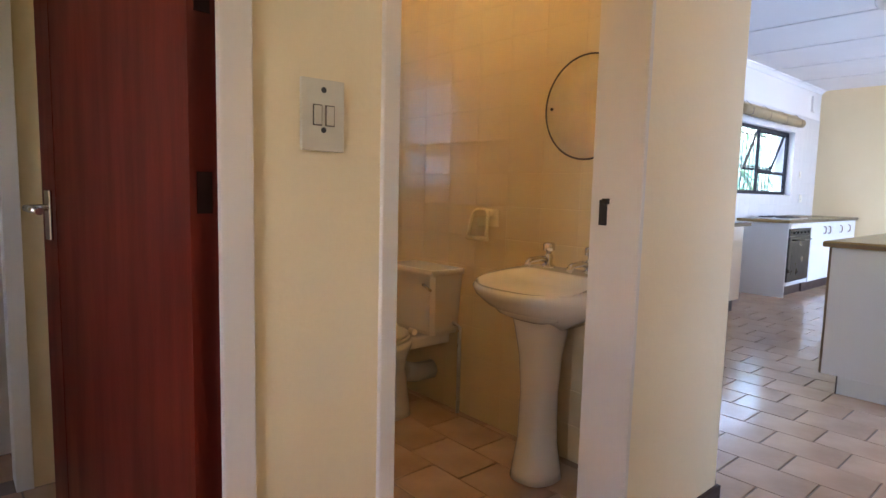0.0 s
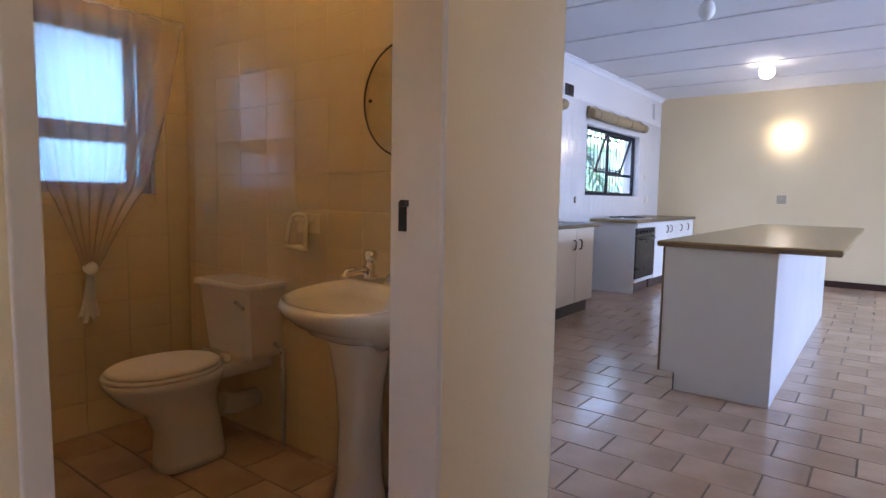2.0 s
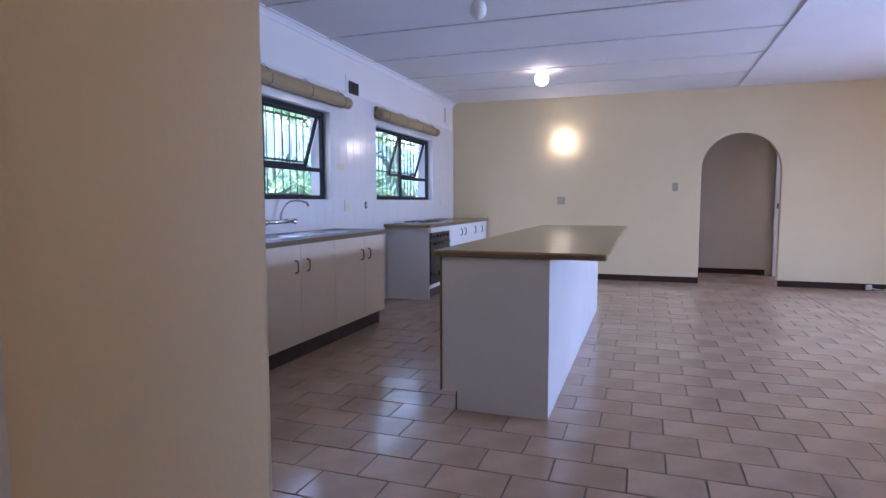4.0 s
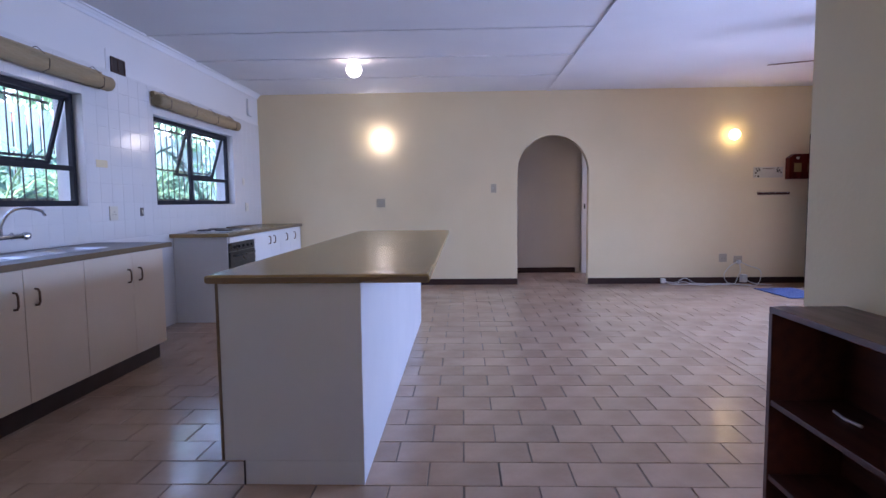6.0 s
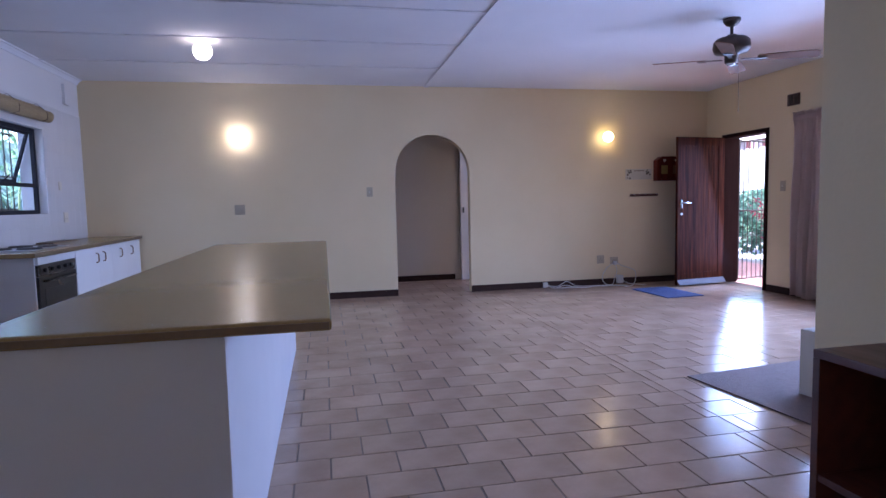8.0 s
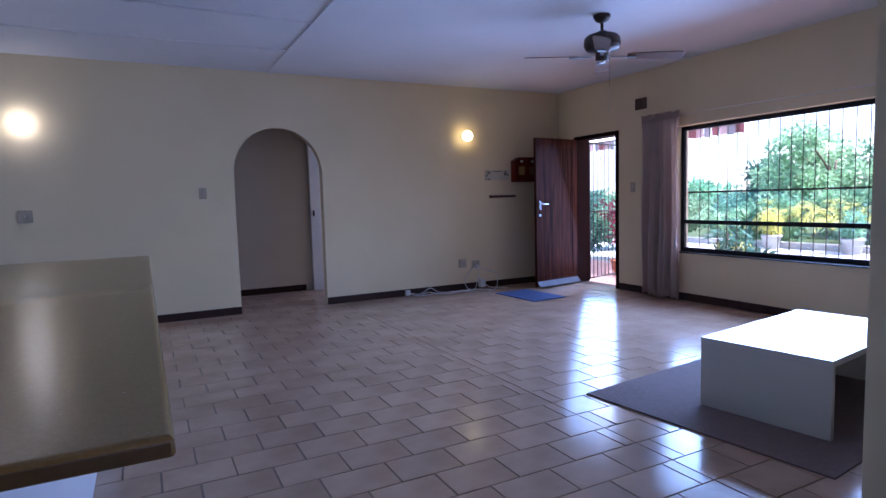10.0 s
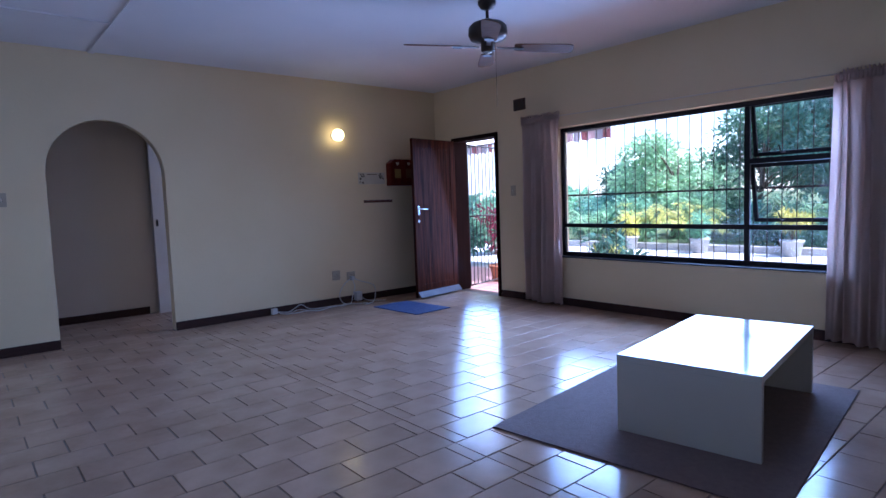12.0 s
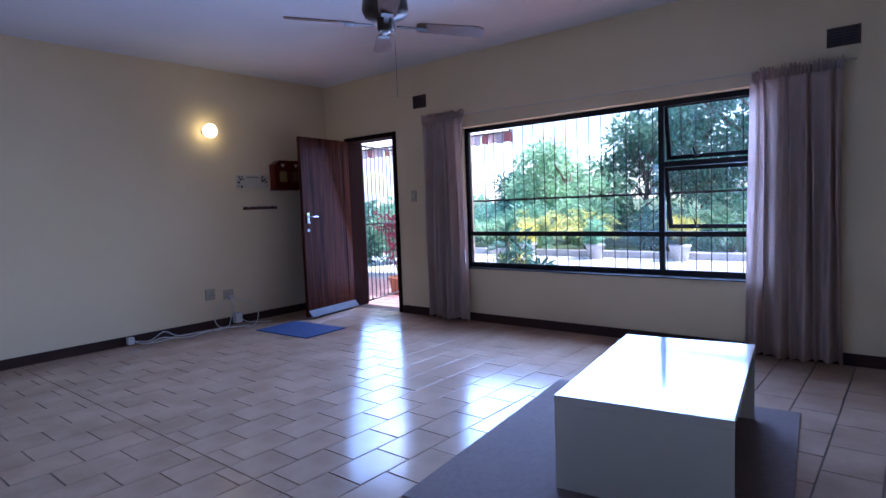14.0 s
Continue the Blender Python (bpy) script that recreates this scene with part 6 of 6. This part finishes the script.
def security_gate():
    g = thing("security_gate", (9.80, -5.30, 0), "black steel security gate standing ajar outside the front door", "security gate")
    a, b = Vector((9.80, -5.30, 0)), Vector((9.98, -6.05, 0))
    at = lambda s, z: (a + (b - a) * s) + Vector((0, 0, z))
    bm = bmesh.new()
    for s in (0, 1):
        tube(bm, [at(s, 0.02), at(s, 2.0)], 0.013, 6)
    for z in (0.03, 1.0, 1.98):
        tube(bm, [at(0, z), at(1, z)], 0.012, 6)
    part("gate_frame", bm, M["bar"], g)
    for i in range(1, 8):
        bm = bmesh.new()
        tube(bm, [at(i / 8, 0.03), at(i / 8, 1.98)], 0.006, 6)
        part("bar", bm, M["bar"], g, "upright steel bar")
    return g


security_gate()


def awning():
    w = thing("awning", (10.6, -7.9, 1.5), "cream and faded red cloth awning over the patio", "awning")
    bm = bmesh.new()
    v = [bm.verts.new(p) for p in ((9.22, YS - 0.23, 2.55), (13.6, YS - 0.23, 2.55), (13.6, -7.9, 2.30), (9.22, -7.9, 2.30))]
    bm.faces.new(v)
    part("canopy", bm, M["awning"], w, "cream awning cloth")
    n = 120
    for k in range(30):
        bm = bmesh.new()
        row0, row1 = [], []
        for i in range(5):
            x = 9.22 + (13.6 - 9.22) * (k * 4 + i) / n
            row0.append(bm.verts.new((x, -7.9 - 0.012 * math.sin(k + i * 0.8), 2.32)))
            row1.append(bm.verts.new((x, -7.9 - 0.02 * math.sin(k * 1.3 + i), 2.12 + 0.03 * abs(math.sin(math.pi * (k * 4 + i) / 6)))))
        for i in range(4):
            bm.faces.new((row0[i], row0[i + 1], row1[i + 1], row1[i]))
        part("valance", bm, (M["awning_red"], M["awning_grey"], M["awning_pink"])[k % 3], w, "scalloped awning valance strip")
    for z, y in ((2.42, -6.2), (2.36, -7.1), (2.33, -7.86)):
        part("crossbar", blk(9.22, 13.6, y - 0.02, y + 0.02, z - 0.05, z), M["bar"], w, "dark awning crossbar")
    bm = bmesh.new()
    row0 = [bm.verts.new((11.1 + 0.25 * i, -7.95, 2.16)) for i in range(11)]
    row1 = [bm.verts.new((11.1 + 0.25 * i, -7.95 - 0.02 * (i % 2), 1.50 - 0.027 * i + 0.012 * math.sin(i * 2.0))) for i in range(11)]
    for i in range(10):
        bm.faces.new((row0[i], row0[i + 1], row1[i + 1], row1[i]))
    part("side_drop", bm, M["awning"], w, "cream drop curtain of the awning")
    bm = bmesh.new()
    for x in (13.55,):
        tube(bm, [(x, -7.88, -0.1), (x, -7.88, 2.31)], 0.02, 8)
    part("post", bm, M["frame_white"], w, "white awning post")
    return w


awning()
# shrubbery north of the kitchen
solid("boundary_wall", blk(-4, 18, 6.66, 6.8, -0.24, 2.5), M["pink_wall"], "faded pink boundary wall behind the shrubbery", "garden wall")
M["fence_board"] = shader("pale_teal_fence_board", (0.19, 0.31, 0.33), 0.8, second=(0.12, 0.22, 0.24), scale=3, stretch=(4, 4, 0.5), vary=0.15)
fence = thing("board_fence", (9.0, 6.6, -0.24), "pale teal fence of upright boards behind the palms", "fence")
for i in range(56):
    part("board", blk(3.2 + 0.27 * i, 3.41 + 0.27 * i, 6.57, 6.60, -0.2, 2.62, 0.004), M["fence_board"], fence)
for z in (0.3, 1.3, 2.3):
    part("rail", blk(3.15, 18.3, 6.605, 6.65, z, z + 0.07), M["fence_board"], fence)
for i in range(10):
    palm(4.3 + 0.85 * i + 0.2 * (i % 2), 4.85 + 0.35 * (i % 3), 2.5, 12, 110 + i, M["leaf_dark"] if i % 3 == 0 else M["leaf_teal"], "tall fan of long blue-green leaves against the wall", -0.24, 0.42, 0.95)
for i in range(8):
    shrub(3.8 + 1.15 * i, 5.7, 2.2, 0.9, 140 + i, M["leaf_teal"], "dense green bush by the boundary wall", 330, 0.2, 0.06)
tree(5.0, 9.5, 5.0, 2.4, 160, M["leaf"], "green tree behind the boundary wall", 280)
tree(10.5, 9.5, 5.2, 2.6, 161, M["leaf_dark"], "dark green tree behind the boundary wall", 280)
tree(15.5, 8.5, 5.2, 2.6, 162, M["leaf"], "green tree past the house corner", 280)
shrub(1.9, 4.6, 1.9, 0.8, 163, M["leaf"], "green bush outside the toilet window", 260, 0.15, 0.06)

# ---- tiles ----


def tile_mesh(name, w, l, t, material, chamfer=0.0025, axis="z"):
    """A tile about its own middle, its face up (or out), with a worn chamfered edge."""
    bm = bmesh.new()
    w, l = w / 2, l / 2
    c = chamfer
    lo = [bm.verts.new(p) for p in ((-w, -l, -t), (w, -l, -t), (w, l, -t), (-w, l, -t))]
    mid = [bm.verts.new(p) for p in ((-w, -l, -c), (w, -l, -c), (w, l, -c), (-w, l, -c))]
    hi = [bm.verts.new(p) for p in ((-w + c, -l + c, 0), (w - c, -l + c, 0), (w - c, l - c, 0), (-w + c, l - c, 0))]
    for a, b in ((lo, mid), (mid, hi)):
        for i in range(4):
            bm.faces.new((a[i], a[(i + 1) % 4], b[(i + 1) % 4], b[i]))
    bm.faces.new(hi)
    bm.faces.new(lo[::-1])
    m = {"z": Matrix(), "-x": Matrix(((0, 0, -1, 0), (-1, 0, 0, 0), (0, 1, 0, 0), (0, 0, 0, 1))), "-y": Matrix(((1, 0, 0, 0), (0, 0, -1, 0), (0, 1, 0, 0), (0, 0, 0, 1)))}[axis]
    bmesh.ops.transform(bm, matrix=m, verts=bm.verts[:])
    me = bpy.data.meshes.new(name)
    bm.to_mesh(me)
    bm.free()
    me.materials.append(material)
    return me


def clip_cells(cells, holes):
    """Cuts holes out of cells (a0, a1, b0, b1); small leftovers go."""
    out = []
    for c in cells:
        parts = [c]
        for h in holes:
            nxt = []
            for a0, a1, b0, b1 in parts:
                if a1 <= h[0] or a0 >= h[1] or b1 <= h[2] or b0 >= h[3]:
                    nxt.append((a0, a1, b0, b1))
                    continue
                for q in ((a0, min(a1, h[0]), b0, b1), (max(a0, h[1]), a1, b0, b1), (max(a0, h[0]), min(a1, h[1]), b0, min(b1, h[2])), (max(a0, h[0]), min(a1, h[1]), max(b0, h[3]), b1)):
                    if q[1] - q[0] > 0.012 and q[3] - q[2] > 0.012:
                        nxt.append(q)
            parts = nxt
        out += parts
    return out


def wall_tiling(name, label, parent, axis, face, a0, a1, b0, b1, tw, th, holes, material, joint, limit, near):
    """Glazed tiles set on a wall; those nearest to the place 'near' as pieces, the rest in one mesh."""
    cells, j = [], 0
    b = b0
    while b < b1 - 0.01:
        a = a0
        while a < a1 - 0.01:
            cells.append((a, min(a + tw, a1), b, min(b + th, b1)))
            a += tw
        b += th
    cells = clip_cells(cells, holes)
    cells.sort(key=lambda c: abs((c[0] + c[1]) / 2 - near[0]) + abs((c[2] + c[3]) / 2 - near[1]))
    rt = random.Random(len(cells))
    shared, rest = {}, bmesh.new()
    for k, (p, q, r, s) in enumerate(cells):
        w, h = round(q - p - joint, 4), round(s - r - joint, 4)
        if w < 0.006 or h < 0.006:
            continue
        key = (w, h)
        if key not in shared:
            shared[key] = tile_mesh(name, w, h, 0.0055, material, 0.0012, axis)
        lift = 0.0055 + rt.uniform(0, 0.0004)
        c = (face - lift, (p + q) / 2, (r + s) / 2) if axis == "-x" else ((p + q) / 2, face - lift, (r + s) / 2)
        m = Matrix.Translation(c) @ Euler((rt.uniform(-1, 1) * 0.002, rt.uniform(-1, 1) * 0.002, rt.uniform(-1, 1) * 0.002)).to_matrix().to_4x4()
        if k < limit:
            ob = new(name, shared[key])
            ob.parent = parent
            ob.matrix_basis = m
        else:
            me = shared[key].copy()
            me.transform(m)
            rest.from_mesh(me)
            bpy.data.meshes.remove(me)
    if len(rest.verts):
        ob = part(name + "s_rest", rest, material, parent, "glazed tiles further along the wall", kind="stuff")
        ob.name = "far_tiles"
    else:
        rest.free()


wt = new("wall_toilet_tiled", bpy.data.meshes.new("wall_toilet_tiled"))
bm = blk(2.2940, 2.3029, 1.28, YN - 0.0005, 0.0, H - 0.001)
bm.to_mesh(wt.data)
bm.free()
wt.data.materials.append(M["cream_grout"])
tagged(wt, "cream glazed tiled toilet wall", kind="structure")
wall_tiling("tile", "", wt, "-x", 2.2984, 1.285, YN - 0.008, 0.005, 2.7, 0.203, 0.153, [], M["cream_tile"], 0.0014, 300, (2.2, 1.0))
wn2 = new("wall_toilet_window", bpy.data.meshes.new("wall_toilet_window"))
bm = bmesh.new()
for c in clip_cells([(0.955, 2.293, 0.0, H - 0.001)], [(1.58, 2.12, 1.13, 1.91)]):
    box(bm, c[0], c[1], YN - 0.0088, YN - 0.0005, c[2], c[3])
bm.to_mesh(wn2.data)
bm.free()
wn2.data.materials.append(M["cream_grout"])
tagged(wn2, "cream glazed tiled wall round the toilet window", kind="structure")
wall_tiling("tile", "", wn2, "-y", YN - 0.0096, 0.96, 2.288, 0.005, 2.7, 0.203, 0.153, [(1.58, 2.12, 1.13, 1.91)], M["cream_tile"], 0.0014, 300, (1.9, 1.0))
wk = new("wall_kitchen_tiled", bpy.data.meshes.new("wall_kitchen_tiled"))
bm = bmesh.new()
kitchen_holes = [(4.42, 6.30, 1.19, 2.04), (7.32, 9.20, 1.19, 2.04)]
for c in clip_cells([(2.485, XE - 0.002, 0.905, 2.30)], kitchen_holes):
    box(bm, c[0], c[1], YN - 0.0078, YN - 0.0005, c[2], c[3])
bm.to_mesh(wk.data)
bm.free()
wk.data.materials.append(M["wall_grout"])
tagged(wk, "white glazed tiled kitchen wall", kind="structure")
wall_tiling("tile", "", wk, "-y", YN - 0.0036, 2.49, XE - 0.005, 0.908, 2.29, 0.153, 0.153, kitchen_holes, M["wall_tile"], 0.0014, 300, (6.8, 1.5))

floor_ob = bpy.data.objects["floor"]


def floor_tiling():
    pitch, length, joint = 0.2225, 0.3135, 0.006
    blocked = [(0.69, 0.932, 1.17, 1.278), (-1.6, -0.24, 1.17, 1.278), (1.80, 2.445, 1.12, 1.278), (2.303, 2.445, 1.278, 3.19), (0.84, 0.95, 1.28, 3.19), (-1.6, 4.0, -1.08, -0.927),
               (10.16, 10.28, -5.045, -1.475), (10.16, 10.28, -0.49, 3.19), (-1.75, 2.4, -5.3, -1.08), (11.5, 12.4, -1.66, 3.4), (-1.6, 0.84, 2.80, 2.92)]
    rooms = [(-1.6, 11.5, -1.66, 3.188), (2.402, XE, -5.043, -1.66), (10.282, 12.2, -5.043, -1.66)]
    rt = random.Random(5)
    cells = []
    for k in range(-30, 36):
        x0 = 4.705 + pitch * k
        off = 0.135 if k % 2 == 0 else -0.02
        for n in range(-20, 14):
            y0 = off + length * n
            for r in rooms:
                c = (max(x0, r[0]), min(x0 + pitch, r[1]), max(y0, r[2]), min(y0 + length, r[3]))
                if c[1] - c[0] > 0.02 and c[3] - c[2] > 0.02:
                    cells.append(c)
    cells = clip_cells(cells, blocked)
    line = [(0.6, 1.2), (2.0, 1.6), (3.6, 0.3), (4.8, 0.0), (5.8, -1.2), (6.4, -2.2)]
    cells.sort(key=lambda c: min((c[0] - a) ** 2 + (c[2] - b) ** 2 for a, b in line))
    shared, rest = {}, bmesh.new()
    for i, (p, q, r, s) in enumerate(cells):
        key = (round(q - p - joint, 3), round(s - r - joint, 3))
        if key[0] < 0.012 or key[1] < 0.012:
            continue
        if key not in shared:
            shared[key] = tile_mesh("floor_tile", key[0], key[1], 0.0055, M["tile"], 0.002)
        m = Matrix.Translation(((p + q) / 2 + rt.uniform(-1, 1) * 0.0012, (r + s) / 2 + rt.uniform(-1, 1) * 0.0012, rt.uniform(-0.0008, 0.0))) @ Euler((rt.uniform(-1, 1) * 0.0055, rt.uniform(-1, 1) * 0.0055, rt.uniform(-1, 1) * 0.004)).to_matrix().to_4x4()
        if i < 300:
            ob = new("tile", shared[key])
            ob.parent = floor_ob
            ob.matrix_basis = m
        else:
            me = shared[key].copy()
            me.transform(m)
            rest.from_mesh(me)
            bpy.data.meshes.remove(me)
    ob = part("far_floor_tiles", rest, M["tile"], floor_ob, "beige floor tiles further off", kind="stuff")


floor_tiling()
patio = bpy.data.objects["pavement_patio"]
rt = random.Random(8)
tm = tile_mesh("patio_tile", 0.193, 0.193, 0.012, M["red_tile"], 0.002)
rest = bmesh.new()
for i in range(40):
    for j in range(10):
        x, y = 5.1 + 0.2 * i, -7.3 + 0.2 * j
        m = Matrix.Translation((x, y, -0.044 + rt.uniform(-0.001, 0)))
        if x > 8.7 and y > -7.2:
            ob = new("tile", tm)
            ob.parent = patio
            ob.matrix_basis = m
        else:
            me = tm.copy()
            me.transform(m)
            rest.from_mesh(me)
            bpy.data.meshes.remove(me)
part("far_patio_tiles", rest, M["red_tile"], patio, "red patio tiles further off", kind="stuff")
